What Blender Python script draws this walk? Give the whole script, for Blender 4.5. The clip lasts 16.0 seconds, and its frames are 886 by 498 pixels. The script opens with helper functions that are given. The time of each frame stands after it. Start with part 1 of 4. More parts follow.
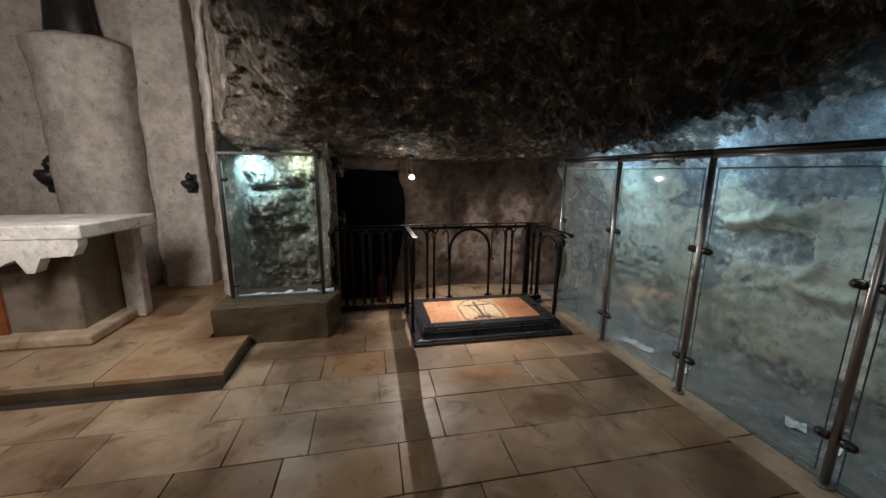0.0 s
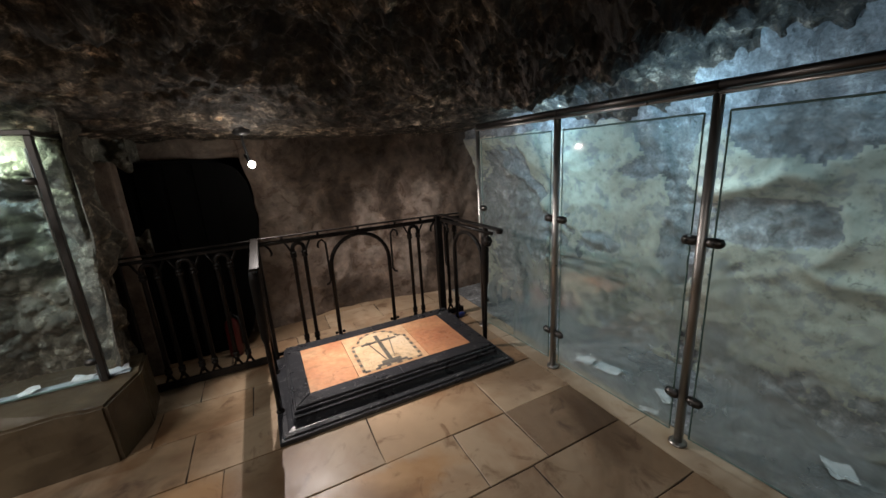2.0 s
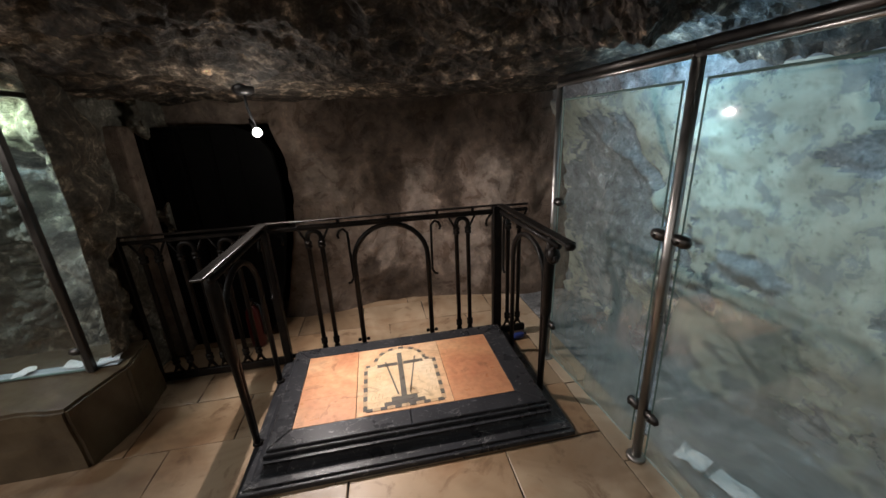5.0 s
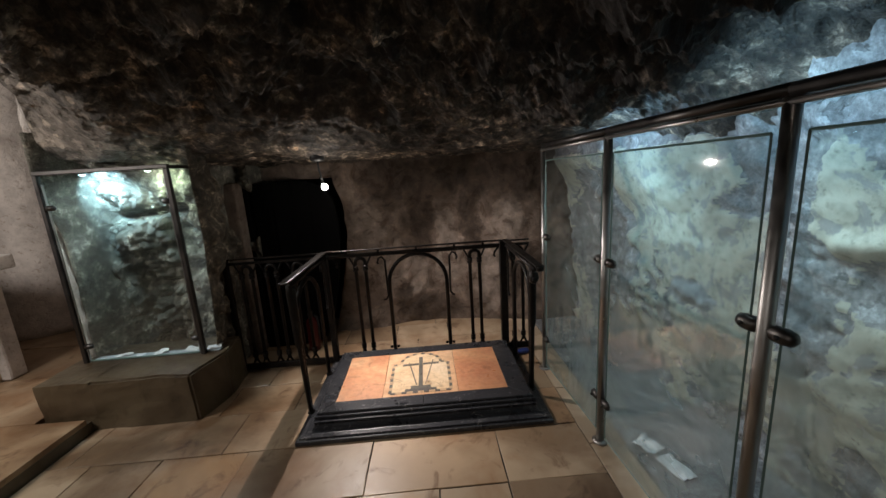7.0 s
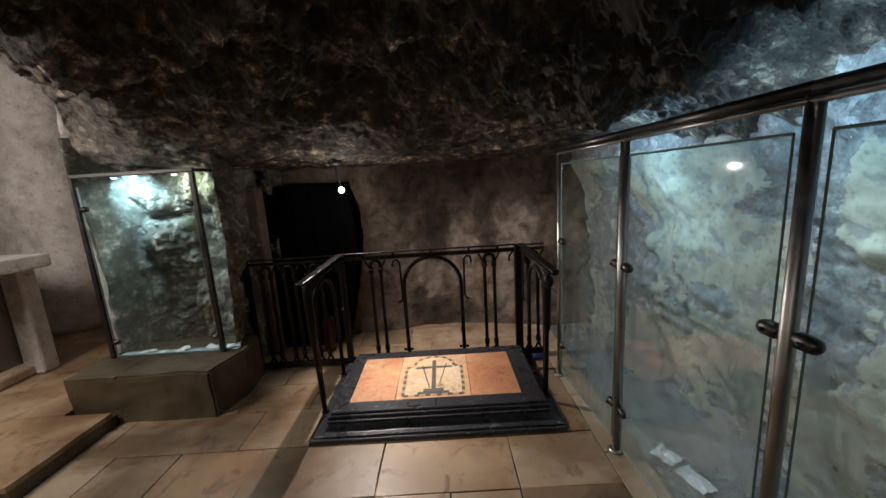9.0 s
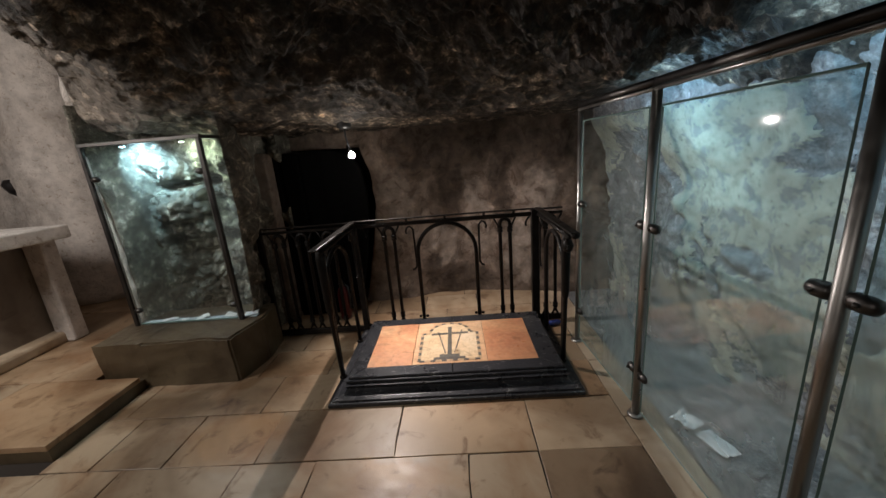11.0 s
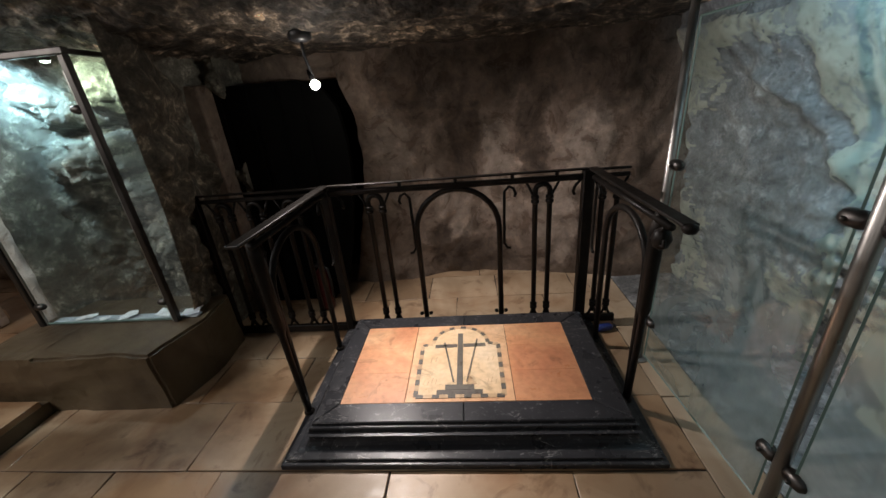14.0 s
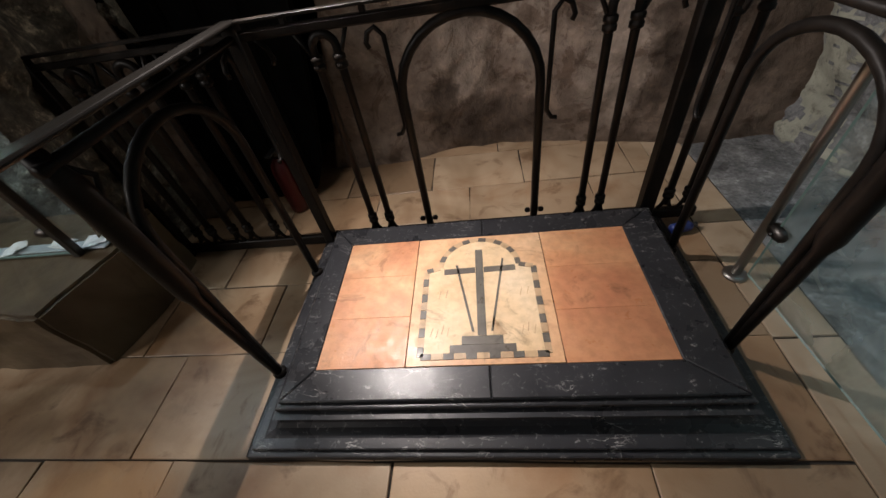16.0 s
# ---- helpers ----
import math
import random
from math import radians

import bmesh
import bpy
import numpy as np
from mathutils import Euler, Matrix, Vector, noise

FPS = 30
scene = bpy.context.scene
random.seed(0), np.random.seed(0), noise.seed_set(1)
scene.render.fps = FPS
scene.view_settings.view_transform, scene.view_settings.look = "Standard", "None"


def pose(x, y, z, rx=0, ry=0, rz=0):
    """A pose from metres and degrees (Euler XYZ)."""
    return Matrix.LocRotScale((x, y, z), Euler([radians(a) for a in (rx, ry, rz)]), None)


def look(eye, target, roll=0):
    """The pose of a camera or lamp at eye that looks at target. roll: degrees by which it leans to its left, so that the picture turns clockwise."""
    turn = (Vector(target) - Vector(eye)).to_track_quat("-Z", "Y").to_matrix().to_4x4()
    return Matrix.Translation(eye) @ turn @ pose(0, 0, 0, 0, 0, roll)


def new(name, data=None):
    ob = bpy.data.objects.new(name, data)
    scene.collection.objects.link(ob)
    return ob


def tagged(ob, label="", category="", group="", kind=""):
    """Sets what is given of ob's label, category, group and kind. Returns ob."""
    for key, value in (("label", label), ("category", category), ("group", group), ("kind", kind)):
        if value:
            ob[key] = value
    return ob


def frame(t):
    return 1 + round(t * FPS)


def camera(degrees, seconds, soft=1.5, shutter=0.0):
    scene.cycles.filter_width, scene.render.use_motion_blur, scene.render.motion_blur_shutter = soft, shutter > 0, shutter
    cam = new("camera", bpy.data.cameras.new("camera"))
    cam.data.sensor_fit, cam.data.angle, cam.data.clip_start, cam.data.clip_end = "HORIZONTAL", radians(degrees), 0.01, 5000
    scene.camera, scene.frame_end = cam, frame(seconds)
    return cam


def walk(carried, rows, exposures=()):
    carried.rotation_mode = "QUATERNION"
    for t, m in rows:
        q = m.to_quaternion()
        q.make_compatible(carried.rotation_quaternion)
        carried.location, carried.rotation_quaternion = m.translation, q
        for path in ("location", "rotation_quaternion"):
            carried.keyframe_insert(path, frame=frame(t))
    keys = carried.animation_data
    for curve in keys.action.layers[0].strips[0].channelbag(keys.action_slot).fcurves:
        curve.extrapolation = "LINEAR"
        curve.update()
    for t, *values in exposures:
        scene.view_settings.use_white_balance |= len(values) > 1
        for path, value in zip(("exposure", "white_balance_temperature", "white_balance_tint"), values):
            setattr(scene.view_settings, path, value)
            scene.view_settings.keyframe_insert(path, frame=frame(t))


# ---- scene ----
cam = camera(101.3, 16.0)
PATH = [
    (0, (0.229, 0.084, 1.564), (0.617, 2.004, 1.159), 0.5),
    (0.5, (0.354, 0.361, 1.564), (0.824, 2.278, 1.24), -0.1),
    (1, (0.412, 0.71, 1.521), (1.124, 2.53, 1.1), -2.0),
    (1.5, (0.51, 1.007, 1.491), (1.425, 2.712, 0.985), -2.5),
    (2, (0.703, 1.223, 1.502), (1.557, 2.963, 1.01), -3.4),
    (2.5, (0.818, 1.468, 1.482), (1.618, 3.225, 0.96), -4.6),
    (3, (0.942, 1.695, 1.457), (1.859, 3.37, 0.862), -4.4),
    (3.5, (1.145, 1.806, 1.443), (1.765, 3.589, 0.783), -4.8),
    (4, (1.232, 1.944, 1.406), (1.63, 3.766, 0.683), -3.1),
    (4.2, (1.262, 1.982, 1.435), (1.648, 3.823, 0.756), -2.9),
    (6.3, (1.426, 1.346, 1.538), (1.552, 3.258, 0.965), -2.3),
    (6.5, (1.468, 1.279, 1.553), (1.562, 3.213, 1.054), -2.3),
    (7, (1.474, 1.187, 1.562), (1.556, 3.145, 1.161), -3.6),
    (7.5, (1.454, 1.177, 1.56), (1.499, 3.141, 1.188), -5.0),
    (8, (1.44, 1.162, 1.556), (1.467, 3.131, 1.206), -4.6),
    (8.5, (1.452, 1.162, 1.539), (1.464, 3.131, 1.193), -3.7),
    (9, (1.488, 1.177, 1.549), (1.482, 3.143, 1.181), -3.5),
    (9.5, (1.479, 1.144, 1.556), (1.488, 3.108, 1.174), -3.4),
    (10, (1.496, 1.157, 1.533), (1.456, 3.117, 1.137), -4.7),
    (10.2, (1.504, 1.164, 1.519), (1.435, 3.115, 1.083), -5.3),
    (12.3, (1.404, 1.546, 1.5), (1.353, 3.466, 0.942), -2.9),
    (12.5, (1.414, 1.614, 1.498), (1.407, 3.533, 0.935), -2.9),
    (13, (1.524, 1.805, 1.482), (1.466, 3.712, 0.881), -3.5),
    (13.5, (1.488, 1.943, 1.437), (1.352, 3.824, 0.771), -3.3),
    (14, (1.456, 2.135, 1.427), (1.29, 3.969, 0.646), -5.1),
    (14.5, (1.465, 2.308, 1.389), (1.383, 4.069, 0.444), -5.2),
    (15, (1.502, 2.506, 1.34), (1.234, 4.15, 0.232), -7.5),
    (15.5, (1.447, 2.67, 1.258), (1.116, 4.194, 0.006), -8.8),
    (16, (1.395, 2.839, 1.215), (1.149, 4.241, -0.19), -11.0),
]
walk(cam, [(t, look(eye, target, roll)) for t, eye, target, roll in PATH], ((0.0, 0.06), (2.0, 0.12), (4.2, 0.12), (6.3, 0.0), (13.0, 0.0), (14.5, -0.04), (16.0, -0.04)))

# ---- light ----
world = bpy.data.worlds.new("cave_dark")
scene.world = world
world.use_nodes = True
world.node_tree.nodes["Background"].inputs[0].default_value = (0.9, 0.75, 0.6, 1)
world.node_tree.nodes["Background"].inputs[1].default_value = 0.0008
scene.view_settings.exposure = 0.0

WARM, NEUTRAL, COOL = (1.0, 0.93, 0.88), (1.0, 0.90, 0.86), (0.72, 0.90, 1.0)


def area_light(name, at, target, size, watts, colour):
    data = bpy.data.lights.new(name, "AREA")
    data.shape, data.size, data.energy, data.color = "DISK", size, watts, colour
    ob = new(name, data)
    ob.matrix_world = look(at, target)
    return ob


def spot_light(name, at, target, degrees, blend, watts, colour, size=0.03):
    data = bpy.data.lights.new(name, "SPOT")
    data.spot_size, data.spot_blend, data.energy, data.color, data.shadow_soft_size = radians(degrees), blend, watts, colour, size
    ob = new(name, data)
    ob.matrix_world = look(at, target)
    return ob


LAMP = Vector((0.694, 4.14, 1.525))
spot_light("slab_spot_beam", LAMP, (1.27, 3.58, 0.10), 42, 1.0, 88, NEUTRAL, 0.004)
spot_light("slab_lamp_spill", LAMP, (2.15, 3.40, 0.0), 136, 0.70, 96, NEUTRAL, 0.004)
area_light("altar_hall_lamp", (-2.0, 2.2, 2.30), (-1.9, 4.6, 0.6), 0.6, 40, WARM)
area_light("entrance_hall_lamp", (-1.9, -1.3, 3.1), (-1.3, 4.0, 1.5), 0.5, 33, WARM)
spot_light("case_lamp_cool", (-0.88, 3.91, 1.70), (-0.92, 4.20, 1.56), 100, 1.0, 78, (0.42, 0.76, 1.0), 0.02)
spot_light("case_lamp_green", (-0.44, 3.91, 1.70), (-0.46, 4.20, 1.60), 100, 1.0, 24, (0.80, 1.0, 0.78), 0.02)
area_light("case_glow", (-0.68, 3.87, 1.69), (-0.68, 4.1, 0.4), 0.12, 6.5, COOL)


for ly, lw in ((3.42, 26), (2.40, 18), (1.35, 18), (0.3, 20), (-0.9, 18)):
    spot_light("rock_wash_lamp", (2.52, ly, 1.64), (3.10, ly - 0.1, 0.52), 92, 1.0, lw * 1.05, (0.48, 0.80, 1.0) if ly > 3 else COOL, 0.10)
    spot_light("rock_wash_spill", (2.52, ly, 1.64), (3.53, ly, 1.90), 178, 0.4, lw * (0.48 if ly > 2 else 0.32), (0.40, 0.73, 1.0), 0.06)

# ---- materials ----


class Nodes:
    """A small builder for node materials."""

    def __init__(self, name):
        self.mat = bpy.data.materials.new(name)
        self.mat.use_nodes = True
        self.tree = self.mat.node_tree
        self.bsdf = self.tree.nodes["Principled BSDF"]
        self.coords = self.add("ShaderNodeTexCoord").outputs["Object"]

    def add(self, kind, **props):
        node = self.tree.nodes.new(kind)
        for key, value in props.items():
            setattr(node, key, value)
        return node

    def link(self, a, b):
        self.tree.links.new(a, b)

    def noise(self, scale, detail=5.0, rough=0.6, warp=0.0):
        n = self.add("ShaderNodeTexNoise")
        n.inputs["Scale"].default_value, n.inputs["Detail"].default_value = scale, detail
        n.inputs["Roughness"].default_value, n.inputs["Distortion"].default_value = rough, warp
        self.link(self.coords, n.inputs["Vector"])
        return n.outputs["Fac"]

    def spots(self, places, warp=0.12, scale=4.0):
        """Soft ragged patches: each place is a centre and its radii in x, y and z."""
        wobble = self.add("ShaderNodeTexNoise")
        wobble.inputs["Scale"].default_value, wobble.inputs["Detail"].default_value, wobble.inputs["Roughness"].default_value = scale, 6, 0.65
        self.link(self.coords, wobble.inputs["Vector"])
        centred = self.add("ShaderNodeVectorMath", operation="SUBTRACT")
        self.link(wobble.outputs["Color"], centred.inputs[0])
        centred.inputs[1].default_value = (0.5, 0.5, 0.5)
        moved = self.add("ShaderNodeVectorMath", operation="MULTIPLY_ADD")
        self.link(centred.outputs[0], moved.inputs[0])
        moved.inputs[1].default_value = (warp * 2,) * 3
        self.link(self.coords, moved.inputs[2])
        total = None
        for at, radii in places:
            here = self.add("ShaderNodeVectorMath", operation="SUBTRACT")
            self.link(moved.outputs[0], here.inputs[0])
            here.inputs[1].default_value = at
            size = self.add("ShaderNodeVectorMath", operation="DIVIDE")
            self.link(here.outputs[0], size.inputs[0])
            size.inputs[1].default_value = radii
            ball = self.add("ShaderNodeTexGradient", gradient_type="SPHERICAL")
            self.link(size.outputs[0], ball.inputs["Vector"])
            if total is None:
                total = ball.outputs["Fac"]
            else:
                most = self.add("ShaderNodeMath", operation="MAXIMUM")
                self.link(total, most.inputs[0])
                self.link(ball.outputs["Fac"], most.inputs[1])
                total = most.outputs[0]
        return total

    def ramp(self, fac, stops):
        r = self.add("ShaderNodeValToRGB")
        el = r.color_ramp.elements
        while len(el) < len(stops):
            el.new(0.5)
        for e, (p, c) in zip(el, stops):
            e.position = p
            e.color = (*c, 1) if len(c) == 3 else c
        self.link(fac, r.inputs["Fac"])
        return r.outputs["Color"]

    def mix(self, fac, a, b, blend="MIX"):
        m = self.add("ShaderNodeMix", data_type="RGBA", blend_type=blend)
        for socket, value in ((m.inputs[0], fac), (m.inputs[6], a), (m.inputs[7], b)):
            if isinstance(value, (int, float)):
                socket.default_value = value
            elif isinstance(value, tuple):
                socket.default_value = (*value, 1)
            else:
                self.link(value, socket)
        return m.outputs[2]

    def bump(self, heights, distance=0.01):
        last = None
        for height, strength in heights:
            b = self.add("ShaderNodeBump")
            b.inputs["Strength"].default_value, b.inputs["Distance"].default_value = strength, distance
            self.link(height, b.inputs["Height"])
            if last:
                self.link(last, b.inputs["Normal"])
            last = b.outputs["Normal"]
        self.link(last, self.bsdf.inputs["Normal"])

    def finish(self, colour, rough=0.8, metal=0.0, spec=0.5):
        if isinstance(colour, tuple):
            self.bsdf.inputs["Base Color"].default_value = (*colour, 1)
        else:
            self.link(colour, self.bsdf.inputs["Base Color"])
        if isinstance(rough, (int, float)):
            self.bsdf.inputs["Roughness"].default_value = rough
        else:
            self.link(rough, self.bsdf.inputs["Roughness"])
        self.bsdf.inputs["Metallic"].default_value = metal
        self.bsdf.inputs["Specular IOR Level"].default_value = spec
        return self.mat


def grey(v):
    return (v, v, v)


def rock_material(name, dark, mid, light, scale=1.0, rough=0.75, smear=False, soft=0.0, relief=0.03):
    n = Nodes(name)
    big, fine, grit = n.noise(2.2 * scale, 6, 0.65, 0.2), n.noise(11 * scale, 8, 0.7, 0.0), n.noise(60 * scale, 4, 0.7)
    base = n.ramp(big, ((0.30, dark), (0.52, mid), (0.74, light)))
    specks = n.ramp(fine, ((0.42, grey(0.26 + 0.54 * soft)), (0.55, grey(0.80 + 0.20 * soft)), (0.66, grey(3.8 - 2.6 * soft))))
    colour = n.mix(1.0, base, specks, "MULTIPLY")
    crust = n.ramp(grit, ((0.35, grey(0.7)), (0.7, grey(1.25))))
    colour = n.mix(1.0, colour, crust, "MULTIPLY")
    if smear:
        at = n.add("ShaderNodeSeparateXYZ")
        n.link(n.coords, at.inputs[0])
        west = n.add("ShaderNodeMapRange")
        west.inputs["From Min"].default_value, west.inputs["From Max"].default_value = -0.15, -1.15
        n.link(at.outputs[0], west.inputs["Value"])
        both = n.add("ShaderNodeMath", operation="MULTIPLY_ADD")
        n.link(west.outputs[0], both.inputs[0])
        both.inputs[1].default_value = 0.95
        n.link(big, both.inputs[2])
        colour = n.mix(n.ramp(both.outputs[0], ((0.62, grey(0.0)), (1.0, grey(0.9)))), colour, n.mix(fine, (0.17, 0.145, 0.12), (0.37, 0.32, 0.27)))
        for cells, warp, stops in ((9.0, 0.10, ((0.0, grey(0.45)), (0.6, grey(0.9)), (0.82, grey(1.2)), (1.0, (2.3, 2.15, 1.95)))), (26.0, 0.05, ((0.0, grey(0.5)), (0.6, grey(0.95)), (0.86, grey(1.3)), (1.0, (2.9, 2.75, 2.5))))):
            shift = n.add("ShaderNodeTexNoise")
            shift.inputs["Scale"].default_value, shift.inputs["Detail"].default_value = cells, 4
            n.link(n.coords, shift.inputs["Vector"])
            where = n.add("ShaderNodeVectorMath", operation="MULTIPLY_ADD")
            n.link(shift.outputs["Color"], where.inputs[0])
            where.inputs[1].default_value = (warp,) * 3
            n.link(n.coords, where.inputs[2])
            flat = n.add("ShaderNodeMapping")
            flat.inputs["Scale"].default_value = (1.0, 1.7, 1.0)
            n.link(where.outputs[0], flat.inputs["Vector"])
            cell = n.add("ShaderNodeTexVoronoi")
            cell.inputs["Scale"].default_value = cells
            n.link(flat.outputs[0], cell.inputs["Vector"])
            colour = n.mix(1.0, colour, n.ramp(cell.outputs["Color"], stops), "MULTIPLY")
        # Painted dark: soot and shade in the hollows, unlit band by the screen
        soot_and_shade = n.spots((((1.0, 3.46, 2.0), (0.55, 0.36, 0.6)), ((1.45, 3.12, 2.1), (0.42, 0.34, 0.6)), ((2.2, 2.7, 2.0), (0.5, 1.1, 0.6))), 0.2)
        colour = n.mix(n.ramp(soot_and_shade, ((0.15, grey(0.0)), (0.60, grey(0.80)))), colour, (0.012, 0.010, 0.009))
    if soft > 0.8:
        flake = n.noise(6.5, 9, 0.72, 0.5)
        colour = n.mix(1.0, colour, n.ramp(flake, ((0.40, grey(0.62)), (0.42, grey(0.95)), (0.585, grey(1.0)), (0.60, grey(1.32)))), "MULTIPLY")
        fine = n.mix(0.5, fine, n.ramp(flake, ((0.40, grey(0.2)), (0.42, grey(0.5)), (0.585, grey(0.5)), (0.60, grey(0.8)))))
    n.bump(((big, 0.5), (fine, 1.0), (grit, 0.6)), relief)
    return n.finish(colour, rough, 0, 0.45 if relief > 0.02 else 0.25)


ROCK_SOOT = rock_material("sooty_rock", (0.028, 0.023, 0.0175), (0.155, 0.124, 0.094), (0.48, 0.40, 0.31), 1.0, 0.62, True)


def old_skin():
    """Smooth cream plaster left on the rock."""
    n = Nodes("old_cream_plaster_skin")
    big, fine, grit = n.noise(2.2, 5, 0.6, 0.4), n.noise(13, 6, 0.65), n.noise(90, 3, 0.6)
    colour = n.mix(1.0, n.ramp(big, ((0.3, (0.31, 0.318, 0.262)), (0.52, (0.41, 0.418, 0.345)), (0.72, (0.475, 0.48, 0.395)))), n.ramp(fine, ((0.32, grey(0.62)), (0.5, grey(0.92)))), "MULTIPLY")
    colour = n.mix(1.0, colour, n.ramp(n.noise(24, 6, 0.72), ((0.33, grey(0.45)), (0.44, grey(1.0)))), "MULTIPLY")
    chips = n.noise(8.5, 9, 0.72, 0.35)
    lost = n.ramp(chips, ((0.445, grey(0.85)), (0.460, grey(0.0))))
    colour = n.mix(lost, colour, n.mix(fine, (0.13, 0.14, 0.14), (0.34, 0.35, 0.34)))
    step = n.ramp(chips, ((0.445, grey(0.0)), (0.465, grey(1.0))))
    n.bump(((big, 0.3), (fine, 0.5), (grit, 0.12), (step, 0.45)), 0.014)
    return n.finish(colour, 0.8, 0, 0.3)


ROCK_GREY = rock_material("grey_rock", (0.16, 0.168, 0.175), (0.255, 0.265, 0.27), (0.36, 0.37, 0.36), 1.0, 0.85, False, 0.84, 0.010)
SKIN = old_skin()
ROCK_CASE = rock_material("case_rock", (0.065, 0.063, 0.054), (0.20, 0.187, 0.15), (0.40, 0.38, 0.32), 1.3, 0.75, False, 0.55, 0.02)
ROCK_PILLAR = rock_material("pillar_rock", (0.055, 0.046, 0.033), (0.17, 0.142, 0.104), (0.33, 0.28, 0.22), 1.3, 0.8, False, 0.3)


def plaster_material(name, base, stain, light, relief=0.022):
    """Old plaster in two scales of patches, with pits and trowel marks."""
    n = Nodes(name)
    big, fine, grit = n.noise(1.6, 5, 0.6, 0.4), n.noise(8, 7, 0.65), n.noise(70, 3, 0.6)
    colour = n.ramp(big, ((0.32, stain), (0.52, base), (0.72, light)))
    colour = n.mix(1.0, colour, n.ramp(fine, ((0.36, grey(0.74)), (0.60, grey(1.04)))), "MULTIPLY")
    pits = n.noise(22, 6, 0.7, 0.6)
    colour = n.mix(0.7, colour, n.ramp(pits, ((0.34, (0.50, 0.43, 0.37)), (0.44, grey(1.0)))), "MULTIPLY")
    n.bump(((big, 0.6), (fine, 0.8), (pits, 0.45), (grit, 0.22)), relief)
    return n.finish(colour, 0.88, 0, 0.3)


def damp_plaster():
    """Brown-grey plaster with damp streaks, fallen patches and a crusted foot, and shade painted in along the top."""
    n = Nodes("stained_plaster")
    big, fine, grit = n.noise(2.4, 6, 0.62, 0.5), n.noise(9, 8, 0.68), n.noise(70, 3, 0.6)
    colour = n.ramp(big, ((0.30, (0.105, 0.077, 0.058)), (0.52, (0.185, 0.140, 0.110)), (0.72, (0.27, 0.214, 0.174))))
    bare = n.spots((((1.34, 4.85, 0.52), (0.20, 1.0, 0.30)), ((2.12, 4.85, 0.45), (0.22, 1.0, 0.42)), ((0.86, 4.85, 0.95), (0.26, 1.0, 0.50)), ((1.68, 4.85, 0.80), (0.16, 1.0, 0.5)), ((2.30, 4.85, 1.0), (0.2, 1.0, 0.4))), 0.16, 6.0)
    colour = n.mix(n.ramp(bare, ((0.12, grey(0.0)), (0.20, grey(0.40)), (0.5, grey(0.70)))), colour, n.mix(fine, (0.17, 0.132, 0.106), (0.40, 0.335, 0.282)))
    # Damp streaks and crusted foot, plus shade above the lamp's cone painted dark
    runs_and_top_shade = n.spots((((1.42, 4.85, 1.22), (0.15, 1.0, 0.70)), ((1.93, 4.85, 1.15), (0.13, 1.0, 0.66)), ((1.08, 4.85, 1.5), (0.35, 1.0, 0.32)), ((1.60, 4.85, 1.55), (0.75, 1.0, 0.28)), ((2.42, 4.85, 1.50), (0.40, 1.0, 0.30)), ((1.46, 4.85, 0.14), (0.38, 1.0, 0.22)), ((1.20, 4.85, 0.28), (0.12, 1.0, 0.24)), ((2.34, 4.85, 0.45), (0.12, 1.0, 0.4))), 0.16, 7.0)
    colour = n.mix(n.ramp(runs_and_top_shade, ((0.08, grey(0.0)), (0.22, grey(0.50)), (0.55, grey(0.85)))), colour, n.mix(fine, (0.030, 0.022, 0.016), (0.085, 0.060, 0.044)))
    flake = n.noise(5.5, 8, 0.72, 0.9)
    colour = n.mix(0.7, colour, n.ramp(flake, ((0.42, (0.45, 0.38, 0.33)), (0.44, grey(0.85)), (0.57, grey(1.0)), (0.59, (1.30, 1.27, 1.24)))), "MULTIPLY")
    colour = n.mix(1.0, colour, n.ramp(fine, ((0.36, grey(0.70)), (0.60, grey(1.06)))), "MULTIPLY")
    n.bump(((big, 0.5), (fine, 0.8), (n.ramp(flake, ((0.42, grey(0.0)), (0.44, grey(0.6)), (0.59, grey(0.8)))), 0.35), (grit, 0.2)), 0.020)
    return n.finish(colour, 0.88, 0, 0.3)


PLASTER_STAINED = damp_plaster()
PLASTER_PALE = plaster_material("pale_plaster", (0.54, 0.485, 0.44), (0.42, 0.37, 0.325), (0.63, 0.575, 0.525), 0.030)
ALTAR_STONE = plaster_material("white_altar_stone", (0.70, 0.67, 0.63), (0.58, 0.54, 0.50), (0.78, 0.75, 0.72), 0.012)
PASSAGE_SHADE = plaster_material("passage_wall_shade", (0.008, 0.007, 0.006), (0.005, 0.0045, 0.004), (0.012, 0.011, 0.010))


